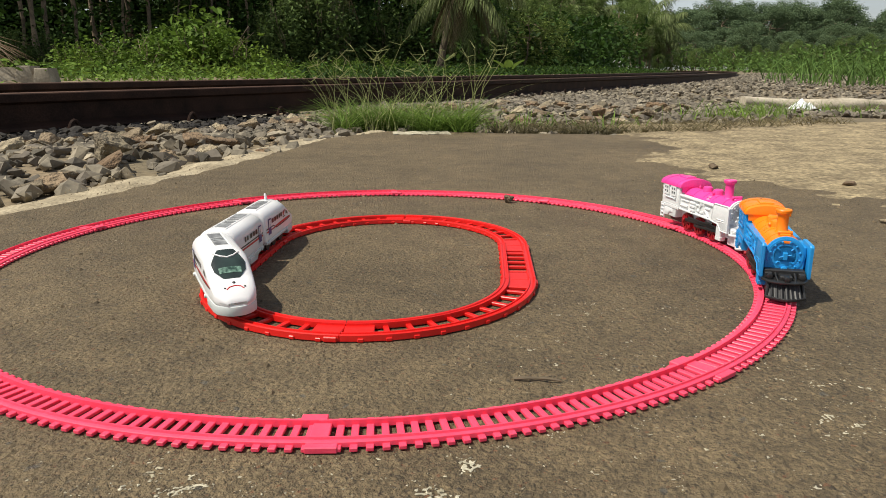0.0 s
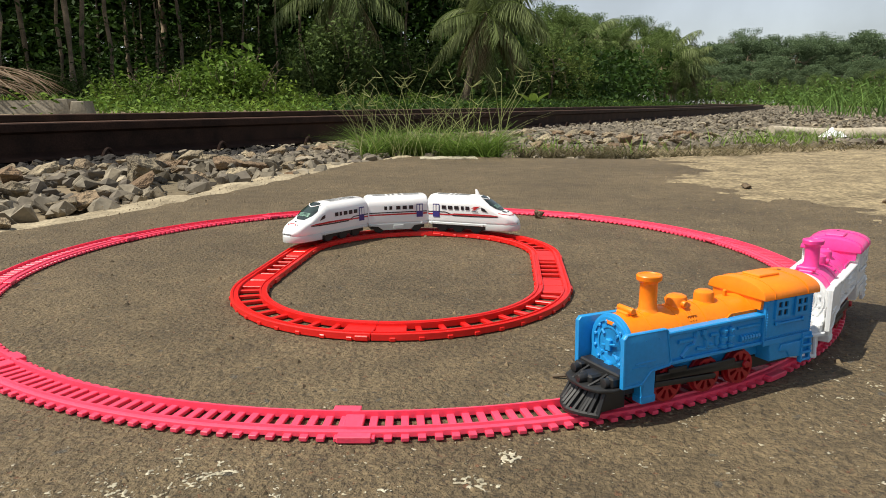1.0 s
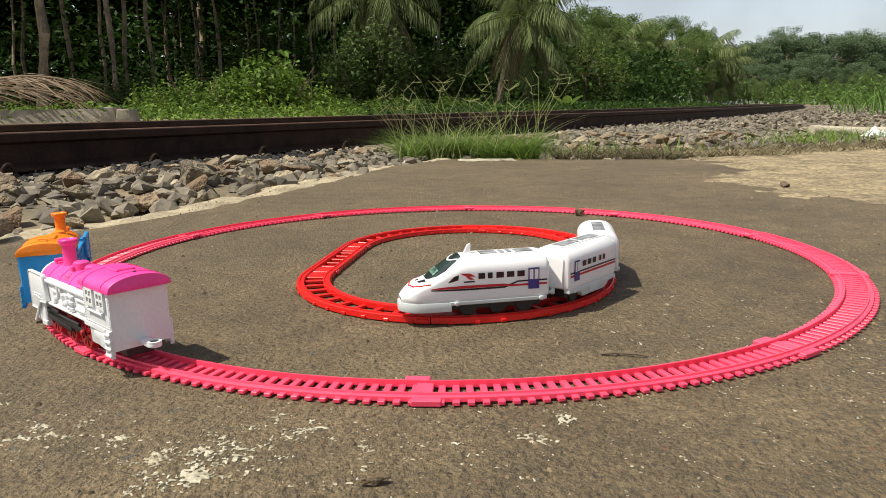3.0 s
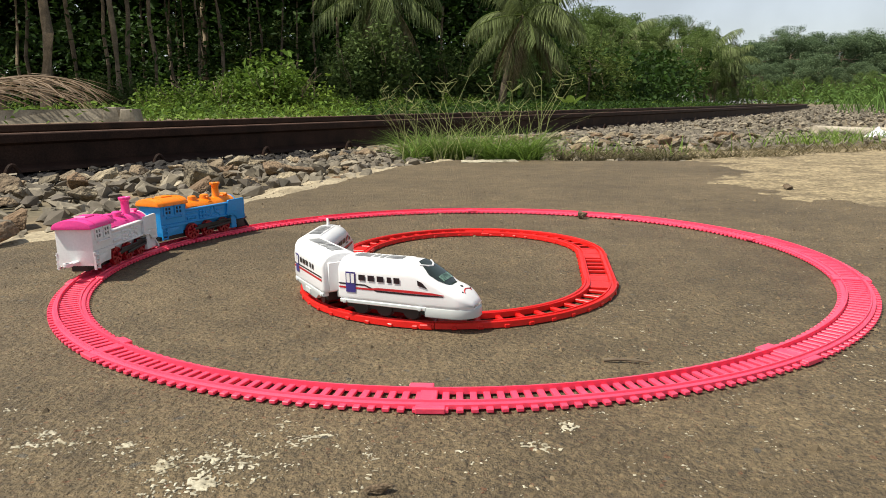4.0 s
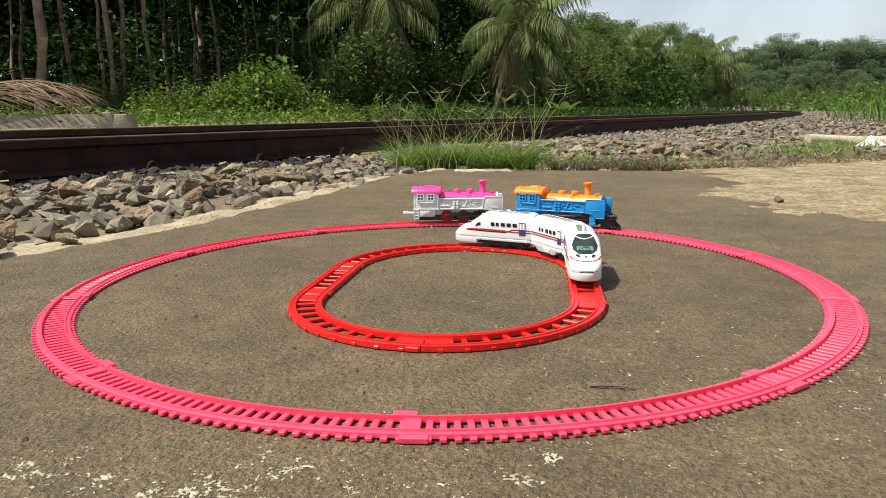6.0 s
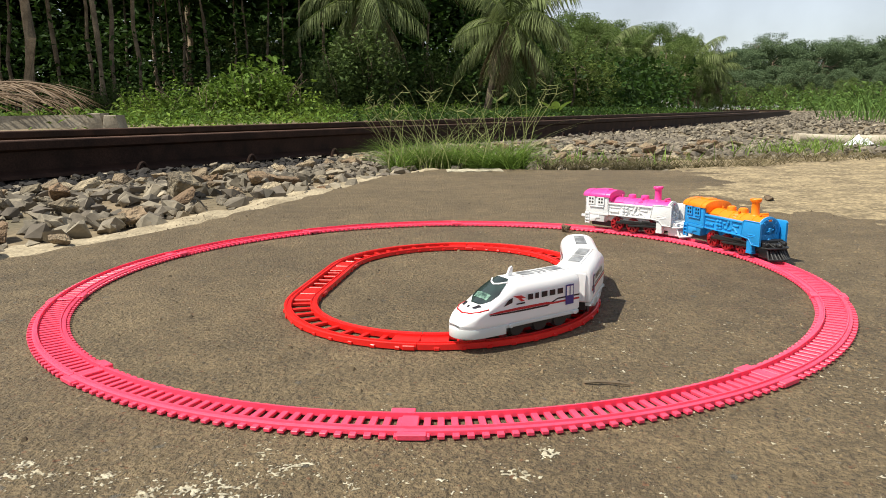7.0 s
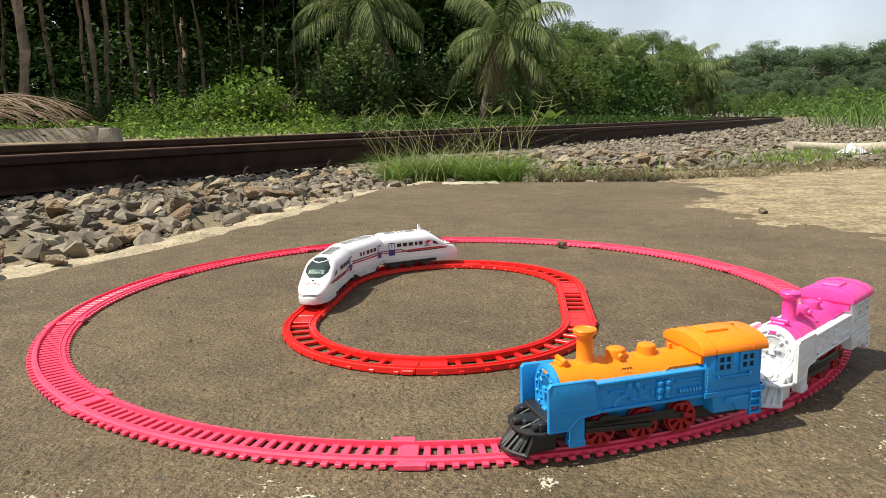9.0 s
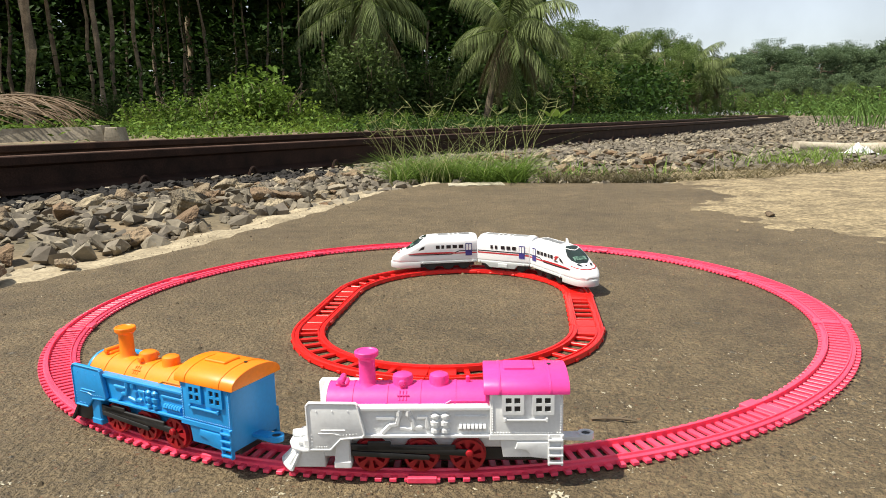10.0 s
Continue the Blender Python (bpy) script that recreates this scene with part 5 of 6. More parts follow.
        for sy in (-1, 1):
            y0, y1 = sorted((sy * 0.0130, sy * 0.0174))
            box(bm, -0.0440, 0.0210, y0, y1, 0.0160, 0.0190, 0.0005, 1)
            for x in (-0.0400, 0.0165):
                tube(bm, Matrix.Translation((x, sy * 0.0165, 0.0175)) @ Matrix.Rotation(-sy * math.pi / 2, 4, "X"), 0.0018, 0.0016, 0.0022, 12, 0.0003)
    else:
        for sy in (-1, 1):
            y0, y1 = sorted((sy * 0.0120, sy * 0.0172))
            prism(bm, [(-0.0350, 0.0188), (-0.0350, 0.0160), (-0.0240, 0.0150), (-0.0180, 0.0105), (0.0150, 0.0105), (0.0190, 0.0150), (0.0350, 0.0160), (0.0350, 0.0188)], "y", y0, y1, 0.0005)
            box(bm, -0.0060, 0.0060, y0 - (0.0008 if sy < 0 else 0), y1 + (0.0008 if sy > 0 else 0), 0.0115, 0.0165, 0.0005, 1)
            for x in (-0.0320, 0.0280):
                tube(bm, Matrix.Translation((x, sy * 0.0165, 0.0172)) @ Matrix.Rotation(-sy * math.pi / 2, 4, "X"), 0.0017, 0.0015, 0.0018, 12, 0.0003)
    part("skirt", bm, SKIRT, car, "pale grey lower skirt")
    bm = bmesh.new()
    box(bm, x_back + 0.004, (0.022 if end else x_front - 0.004), -0.0120, 0.0120, 0.0110, 0.0186, 0.0006, 1)
    under = part("underframe", bm, BLACK, car, "black underframe")
    for x in ((-0.030, -0.012, 0.008) if end else (-0.022, 0.022)):
        for sy in (-1, 1):
            bm = bmesh.new()
            lathe(bm, [(0.0070, 0.0), (0.0070, 0.0010), (0.0060, 0.0012), (0.0060, 0.0038), (0.0020, 0.0040), (0.0, 0.0040)], Matrix.Translation((x, sy * 0.0090, 0.0132)) @ Matrix.Rotation(-sy * math.pi / 2, 4, "X"), 18)
            part("wheel", bm, BLACK, car, "black wheel")
    for x, s in ([(x_back, -1)] if end else [(x_back, -1), (x_front, 1)]):
        bm = bmesh.new()
        y0 = 0.0012 if end else -0.0036
        box(bm, min(x - s * 0.004, x + s * 0.0085), max(x - s * 0.004, x + s * 0.0085), y0, y0 + 0.0026, 0.0160, 0.0182, 0.0005, 1)
        box(bm, min(x + s * 0.0060, x + s * 0.0088), max(x + s * 0.0060, x + s * 0.0088), -0.0030, 0.0030, 0.0150, 0.0205, 0.0005, 1)
        part("coupling", bm, SKIRT, car, "grey coupling")
    car.scale = (1.045 if end else 0.95, 0.905, 0.905)
    return car


cars = [build_car(True, True), build_car(False), build_car(True)]


# ---------------- plants and loose things ----------------
EYE_X, EYE_Y, EYE_Z, PER_M = -0.017, -0.66, 0.15, 1230.0


def bearing(u, dist):
    """World x, y for a direction (u thousandths-like units right of straight ahead) and a depth."""
    return EYE_X + u / PER_M * dist, EYE_Y + dist


def leaf_cloud(rng, spots, size, aspect=0.5, droop=0.2, fold=0.25):
    """Leaves (four-cornered, folded along the midrib) at the given (x, y, z)."""
    n = len(spots)
    c = np.array(spots, float)
    d = rng.normal(size=(n, 3))
    d[:, 2] = d[:, 2] * 0.6 - droop
    d /= np.linalg.norm(d, axis=1)[:, None]
    up = rng.normal(size=(n, 3)) * 0.6 + np.array((0, 0, 1.0))
    s = np.cross(d, up)
    s /= np.linalg.norm(s, axis=1)[:, None] + 1e-9
    nrm = np.cross(s, d)
    L = (size * rng.uniform(0.6, 1.3, n))[:, None]
    base, tip = c - d * L / 2, c + d * L / 2
    mid = c + d * L * -0.05
    w = L * aspect / 2
    v = np.stack([base, mid + s * w + nrm * L * fold * 0.3, tip, mid - s * w + nrm * L * fold * 0.3], 1).reshape(-1, 3)
    i = np.arange(n)[:, None] * 4
    f = np.concatenate([i + np.array([[0, 1, 2]]), i + np.array([[0, 2, 3]])], 1).reshape(-1, 3)
    return v, f


def merged(*clouds):
    vs, fs, b = [], [], 0
    for v, f in clouds:
        vs.append(v)
        fs.append(f + b)
        b += len(v)
    return np.concatenate(vs), np.concatenate(fs)


def fast_mesh(name, v, f, mat):
    me = bpy.data.meshes.new(name)
    me.vertices.add(len(v))
    me.vertices.foreach_set("co", np.asarray(v, np.float32).ravel())
    me.loops.add(len(f) * 3)
    me.loops.foreach_set("vertex_index", np.asarray(f, np.int32).ravel())
    me.polygons.add(len(f))
    me.polygons.foreach_set("loop_start", np.arange(len(f), dtype=np.int32) * 3)
    me.materials.append(mat)
    me.update(calc_edges=True)
    me.validate()
    return me


def clumps(rng, centre, radii, n_clumps, per, clump_r, hollow=0.45):
    spots = []
    for k in range(n_clumps):
        d = rng.normal(size=3)
        d /= np.linalg.norm(d)
        q = np.array(centre) + d * np.array(radii) * (hollow + (1 - hollow) * rng.random() ** 0.6)
        r = clump_r * rng.uniform(0.6, 1.3)
        spots.append(q + np.clip(rng.normal(size=(per, 3)), -1.5, 1.5) * r * np.array((0.55, 0.55, 0.4)))
    return np.concatenate(spots)


def wander(rng, p0, p1, n, amount):
    p0, p1 = np.array(p0, float), np.array(p1, float)
    return [tuple(p0 + (p1 - p0) * k / n + (rng.normal(size=3) * amount * np.array((1, 1, 0.2)) if 0 < k else 0)) for k in range(n + 1)]


def make_tree(seed, height, trunk_r, crown_c, crown_r, n_clumps, per, leaf, mat, label, group, clump_r=0.8, limbs=7, aspect=0.5, trunk_mat=None, hollow=0.45):
    rng = np.random.default_rng(seed)
    tree = thing("tree", label, "tree", group)
    bm = bmesh.new()
    top = (rng.normal() * 0.2, rng.normal() * 0.2, height * 0.9)
    pts = wander(rng, (0, 0, -0.3), top, 9, trunk_r * 0.35 + 0.02)
    limb(bm, pts, trunk_r * 1.15, trunk_r * 0.45)
    for k in range(limbs):
        a = rng.uniform(0, 6.28)
        z0 = height * rng.uniform(0.45, 0.85)
        q = np.array(crown_c) + np.array((math.cos(a) * crown_r[0] * 0.7, math.sin(a) * crown_r[1] * 0.7, rng.uniform(-0.3, 0.6) * crown_r[2]))
        limb(bm, wander(rng, (top[0] * z0 / height, top[1] * z0 / height, z0), q, 5, 0.08), trunk_r * 0.4, trunk_r * 0.1, 6)
    part("trunk", bm, trunk_mat or BARK, tree)
    v, f = leaf_cloud(rng, clumps(rng, crown_c, crown_r, n_clumps, per, clump_r, hollow), leaf, aspect)
    ob = new("crown", fast_mesh("crown", v, f, mat))
    ob.parent = tree
    return tree


def set_at(tree, x, y, z, turn=0.0, lean=0.0, scale=1.0):
    tree.scale = (scale, scale, scale)
    tree.matrix_basis = pose(x, y, z, lean, lean * 0.5, turn) @ Matrix.Diagonal((scale, scale, scale, 1))
    return tree


def copy_at(tree, x, y, z, turn=0.0, lean=0.0, scale=1.0):
    c = copy_thing(tree, pose(x, y, z, lean, lean * 0.5, turn))
    c.scale = (scale, scale, scale)
    return c


def frond_arrays(rng, origin, az, elev, length, droop, leaflet, n=46, hang=0.55, width=0.055, forward=0.6):
    """A feather leaf: points of the midrib and thin leaflets on both sides. Returns rib points, vertices, faces."""
    rib, v, f = [], [], []
    p = np.array(origin, float)
    e = elev
    steps = 16
    for k in range(steps + 1):
        rib.append(tuple(p))
        p = p + np.array((math.cos(az) * math.cos(e), math.sin(az) * math.cos(e), math.sin(e))) * length / steps
        e -= droop / steps * (0.5 + 1.0 * k / steps)
    rib_a = np.array(rib)
    side = np.array((-math.sin(az), math.cos(az), 0.0))
    for k in range(n):
        u = 0.14 + 0.86 * k / n
        i = min(int(u * steps), steps - 1)
        q = rib_a[i] + (rib_a[i + 1] - rib_a[i]) * (u * steps - i)
        fwd = rib_a[i + 1] - rib_a[i]
        fwd /= np.linalg.norm(fwd)
        L = leaflet * (0.45 + 0.9 * math.sin(math.pi * (0.12 + 0.82 * u))) * rng.uniform(0.8, 1.15)
        for sgn in (-1, 1):
            d = side * sgn * 0.75 + fwd * forward + np.array((0, 0, -hang)) + rng.normal(size=3) * (0.10 if forward < 1 else 0.25)
            d /= np.linalg.norm(d)
            w = fwd * width * L * 0.5
            m = q + d * L * 0.55
            t = q + d * L + np.array((0, 0, -hang * 0.28 * L))
            b = len(v)
            v += [q - w * 0.6, q + w * 0.6, m + w, t, m - w]
            f += [(b, b + 1, b + 2), (b, b + 2, b + 4), (b + 4, b + 2, b + 3)]
    return rib, v, f


def make_palm(seed, height, lean_xy, frond_len, label, group, n_fronds=18, n_dead=6):
    rng = np.random.default_rng(seed)
    palm = thing("palm_tree", label, "palm tree", group)
    bm = bmesh.new()
    top = (lean_xy[0], lean_xy[1], height)
    pts = [(lean_xy[0] * (k / 12) ** 1.5, lean_xy[1] * (k / 12) ** 1.5, -0.3 + (height + 0.3) * k / 12) for k in range(13)]
    limb(bm, pts, 0.095, 0.055, 10)
    part("trunk", bm, PALM_BARK, palm)
    for k in range(n_fronds):
        az = k * 2.399 + rng.uniform(-0.2, 0.2)
        elev = radians(80 - 150 * (k + 0.5) / n_fronds + rng.uniform(-8, 8))
        rib, v, f = frond_arrays(rng, top, az, elev, frond_len * rng.uniform(0.85, 1.1), rng.uniform(1.1, 1.7) * (1.0 if elev > 0 else 0.45), frond_len * 0.21, hang=0.95, n=60, width=0.06)
        bm = bmesh.new()
        limb(bm, rib, 0.022, 0.006, 5)
        fr = part("frond", bm, LEAF_OLIVE, palm)
        ob = new("foliage", from_arrays("foliage", v, f, PALM_LEAF))
        ob.parent = fr
    for k in range(n_dead):                   # brown leaves that hang down round the trunk
        az = k * 2.1 + rng.uniform(-0.4, 0.4)
        rib, v, f = frond_arrays(rng, (top[0], top[1], top[2] - 0.05), az, radians(rng.uniform(-66, -38)), frond_len * rng.uniform(0.75, 1.0), rng.uniform(0.4, 0.8), frond_len * 0.15, hang=0.9, n=40, width=0.06)
        bm = bmesh.new()
        limb(bm, rib, 0.020, 0.006, 5)
        fr = part("dead_frond", bm, DEAD_LEAF, palm, "brown dead frond hanging down")
        ob = new("foliage", from_arrays("foliage", v, f, DEAD_LEAF))
        ob.parent = fr
    return palm


def build_forest():
    kinds = [make_tree(21, 9.0, 0.06, (0, 0, 7.2), (2.3, 2.3, 2.4), 18, 42, 0.42, LEAF_SHADED, "slender grey-barked forest tree with dark crown", "forest trees"),
             make_tree(22, 10.0, 0.115, (0.2, 0, 7.8), (2.6, 2.4, 2.6), 20, 42, 0.45, LEAF_SHADED, "pale-trunked forest tree with dark crown", "forest trees"),
             make_tree(23, 8.0, 0.042, (0, 0.1, 6.2), (1.9, 2.0, 2.5), 17, 40, 0.40, LEAF_SHADED, "thin young forest tree with dark leaves", "forest trees")]
    rng = random.Random(31)
    # direction, depth, kind, size
    spots = [(-784, 15.5, 2, 1.0), (-768, 17, 2, 0.9), (-742, 15, 1, 1.0), (-708, 19, 2, 1.0), (-690, 18, 2, 1.1), (-671, 14.5, 1, 0.95), (-610, 19, 0, 1.0), (-556, 20, 0, 0.9),
             (-528, 16.5, 0, 1.1), (-520, 17, 0, 0.95), (-466, 20, 0, 1.0), (-452, 23, 2, 1.1), (-438, 22, 2, 1.0), (-418, 24, 2, 1.0), (-398, 21, 2, 1.0), (-384, 25, 2, 1.1),
             (-352, 20, 2, 1.2), (-314, 24, 2, 1.0), (-292, 23, 2, 1.1), (-262, 22, 2, 1.0), (-238, 25, 2, 1.0), (-208, 24, 2, 1.1), (-160, 27, 0, 1.0), (-110, 28, 2, 1.1), (-60, 27, 2, 1.1), (10, 29, 0, 1.0), (70, 30, 2, 1.0)]
    used = set()
    for u, dist, kind, size in spots:
        x, y = bearing(u, dist)
        z = ground_z(x, y)
        if kind not in used:
            used.add(kind)
            set_at(kinds[kind], x, y, z, rng.uniform(0, 360), rng.uniform(-2, 2), size)
        else:
            copy_at(kinds[kind], x, y, z, rng.uniform(0, 360), rng.uniform(-5, 5), size)
    for k in range(40):                      # deeper rows, and unseen wings added to shade the interior
        u, dist = rng.uniform(-1250, 150), rng.uniform(24, 40)
        if u < -850:
            dist = rng.uniform(13, 34)
        x, y = bearing(u, dist)
        copy_at(kinds[k % 3], x, y, ground_z(x, y), rng.uniform(0, 360), rng.uniform(-3, 3), rng.uniform(0.9, 1.25))
    # undergrowth and far leaves, their shade put into the dark leaf colour
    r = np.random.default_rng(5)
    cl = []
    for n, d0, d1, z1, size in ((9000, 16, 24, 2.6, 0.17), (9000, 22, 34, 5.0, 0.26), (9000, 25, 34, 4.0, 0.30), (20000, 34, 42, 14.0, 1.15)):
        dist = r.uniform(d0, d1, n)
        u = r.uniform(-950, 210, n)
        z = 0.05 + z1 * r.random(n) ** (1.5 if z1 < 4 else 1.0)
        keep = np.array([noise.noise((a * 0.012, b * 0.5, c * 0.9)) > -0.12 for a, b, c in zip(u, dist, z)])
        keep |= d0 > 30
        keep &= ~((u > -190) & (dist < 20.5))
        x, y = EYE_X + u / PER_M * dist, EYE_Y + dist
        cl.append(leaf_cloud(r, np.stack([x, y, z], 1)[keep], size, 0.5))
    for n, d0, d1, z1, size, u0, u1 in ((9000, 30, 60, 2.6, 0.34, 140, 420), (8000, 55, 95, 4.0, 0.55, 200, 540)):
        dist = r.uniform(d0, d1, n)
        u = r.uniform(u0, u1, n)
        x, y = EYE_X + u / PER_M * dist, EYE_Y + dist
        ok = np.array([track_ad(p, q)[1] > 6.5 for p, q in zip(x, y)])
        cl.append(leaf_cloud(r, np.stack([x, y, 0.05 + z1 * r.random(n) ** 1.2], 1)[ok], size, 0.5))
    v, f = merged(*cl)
    tagged(new("undergrowth", fast_mesh("undergrowth", v, f, LEAF_SHADED)), "forest undergrowth and far leaves, coloured dark as if shaded", "undergrowth", kind="stuff")


def make_bush(seed, w, h, n_clumps, per, leaf, mat, label, group):
    rng = np.random.default_rng(seed)
    bush = thing("bush", label, "bush", group)
    bm = bmesh.new()
    for k in range(7):
        a = rng.uniform(0, 6.28)
        limb(bm, wander(rng, (0, 0, -0.1), (math.cos(a) * w * 0.35, math.sin(a) * w * 0.3, h * rng.uniform(0.6, 0.95)), 5, 0.03), 0.014, 0.004, 5)
    part("stem", bm, BARK, bush)
    spots = []
    for k in range(n_clumps):
        a, d = rng.uniform(0, 6.28), rng.random() ** 0.7
        base = np.array((math.cos(a) * d * w * 0.42, math.sin(a) * d * w * 0.38, 0.0))
        tip = base * rng.uniform(0.9, 1.35) + np.array((rng.normal() * 0.06, rng.normal() * 0.06, h * rng.uniform(0.35, 1.08) * (1 - 0.35 * d * d)))
        u = rng.random(per) ** 0.6
        spread = (0.035 + 0.075 * h * (1 - 0.5 * u))[:, None]
        spots.append(base + (tip - base) * u[:, None] + rng.normal(size=(per, 3)) * spread)
    v, f = leaf_cloud(rng, np.concatenate(spots), leaf, 0.5, 0.1)
    ob = new("foliage", fast_mesh("foliage", v, f, mat))
    ob.parent = bush
    return bush


def build_bushes():
    rng = random.Random(41)
    a = make_bush(51, 1.3, 0.75, 40, 24, 0.092, LEAF_BRIGHT, "bright sunlit green bush beyond the railway", "sunlit bushes")
    b = make_bush(52, 1.0, 0.95, 32, 22, 0.125, LEAF_BRIGHT, "leafy bright green sapling bush beyond the railway", "sunlit bushes")
    c = make_bush(53, 1.6, 1.9, 60, 60, 0.11, LEAF_SHRUB, "dense dark green shrub at the forest edge", "shrubs")
    first = {id(a): True, id(b): True, id(c): True}
    plan = [(-470, 11.5, a, 0.62), (-440, 11, a, 0.70), (-400, 11.5, a, 0.88), (-362, 11, a, 0.90), (-320, 12, b, 0.90), (-282, 11.5, b, 1.05), (-250, 11.5, a, 1.05), (-215, 12, a, 0.85), (-345, 13, b, 0.85), (-268, 13, b, 1.15),
            (-180, 13, a, 0.48), (-150, 12.5, a, 0.42), (-60, 13, a, 0.42), (-20, 13.5, a, 0.40), (30, 14, a, 0.45), (70, 14.5, a, 0.42), (-100, 13.5, a, 0.40), (-490, 13, b, 0.62), (-420, 13.5, b, 0.62),
            (-130, 15.2, c, 0.92), (-88, 15.4, c, 1.05), (-160, 16.5, c, 0.80), (20, 24, c, 1.2), (170, 26, c, 1.2), (210, 28, c, 1.2), (90, 25, c, 1.3), (-40, 24, c, 1.3), (-610, 15, c, 0.5), (-570, 14, c, 0.45), (-520, 16, c, 0.5), (-262, 27, c, 1.9), (-228, 28, c, 1.8), (-300, 28, c, 1.8)]
    for u, dist, kind, size in plan:
        x, y = bearing(u, dist)
        z = ground_z(x, y)
        if first.pop(id(kind), None):
            set_at(kind, x, y, z, rng.uniform(0, 360), 0, size)
        else:
            copy_at(kind, x, y, z, rng.uniform(0, 360), 0, size)
    # low weeds at the foot of the bushes and along the far side of the track
    r = np.random.default_rng(6)
    n = 42000
    along, off = -4 + 34 * r.random(n) ** 1.4, 4.5 + 5.5 * r.random(n) ** 1.5
    xy = [track_xy(p, q) for p, q in zip(along, off)]
    x, y = np.array([p for p, _ in xy]), np.array([q for _, q in xy])
    z = np.array([ground_z(p, q) for p, q in zip(x, y)]) + 0.20 * r.random(n) ** 1.8 * (0.25 + 0.13 * (off - 4.5) + 0.5 * r.random(n))
    bare = (x < -2.3) & (y < 5.75) & (r.random(n) < 0.93)      # trodden round the concrete beam
    spots = np.stack([x, y, z], 1)
    # sun and shade painted by leaf colour: bright on the left, dark elsewhere
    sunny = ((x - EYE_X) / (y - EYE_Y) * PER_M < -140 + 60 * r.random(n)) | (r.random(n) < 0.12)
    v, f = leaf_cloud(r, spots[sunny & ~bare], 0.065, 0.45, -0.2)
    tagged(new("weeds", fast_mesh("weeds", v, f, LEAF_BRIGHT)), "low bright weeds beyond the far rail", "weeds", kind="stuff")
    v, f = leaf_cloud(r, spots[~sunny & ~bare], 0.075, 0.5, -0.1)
    tagged(new("weeds", fast_mesh("weeds", v, f, LEAF_SHADED)), "low weeds along the forest edge, coloured dark as if shaded", "weeds", kind="stuff")


def build_palms():
    p1 = make_palm(61, 2.85, (-0.60, 0.1), 1.95, "coconut palm with long drooping fronds at the forest edge", "coconut palms", 20)
    x, y = bearing(-45, 16.3)
    set_at(p1, x, y, 0.05)
    p2 = make_palm(62, 2.18, (0.56, 0.1), 1.75, "coconut palm with leaning pale trunk and drooping fronds", "coconut palms", 24, 18)
    x, y = bearing(113, 16.6)
    set_at(p2, x, y, 0.05)
    for u, dist, s in ((318, 66, 2.5), (470, 84, 2.7), (352, 70, 2.1), (500, 92, 2.4)):
        x, y = bearing(u, dist)
        copy_at(p2, x, y, -0.2, u * 7 % 360, 0, s)


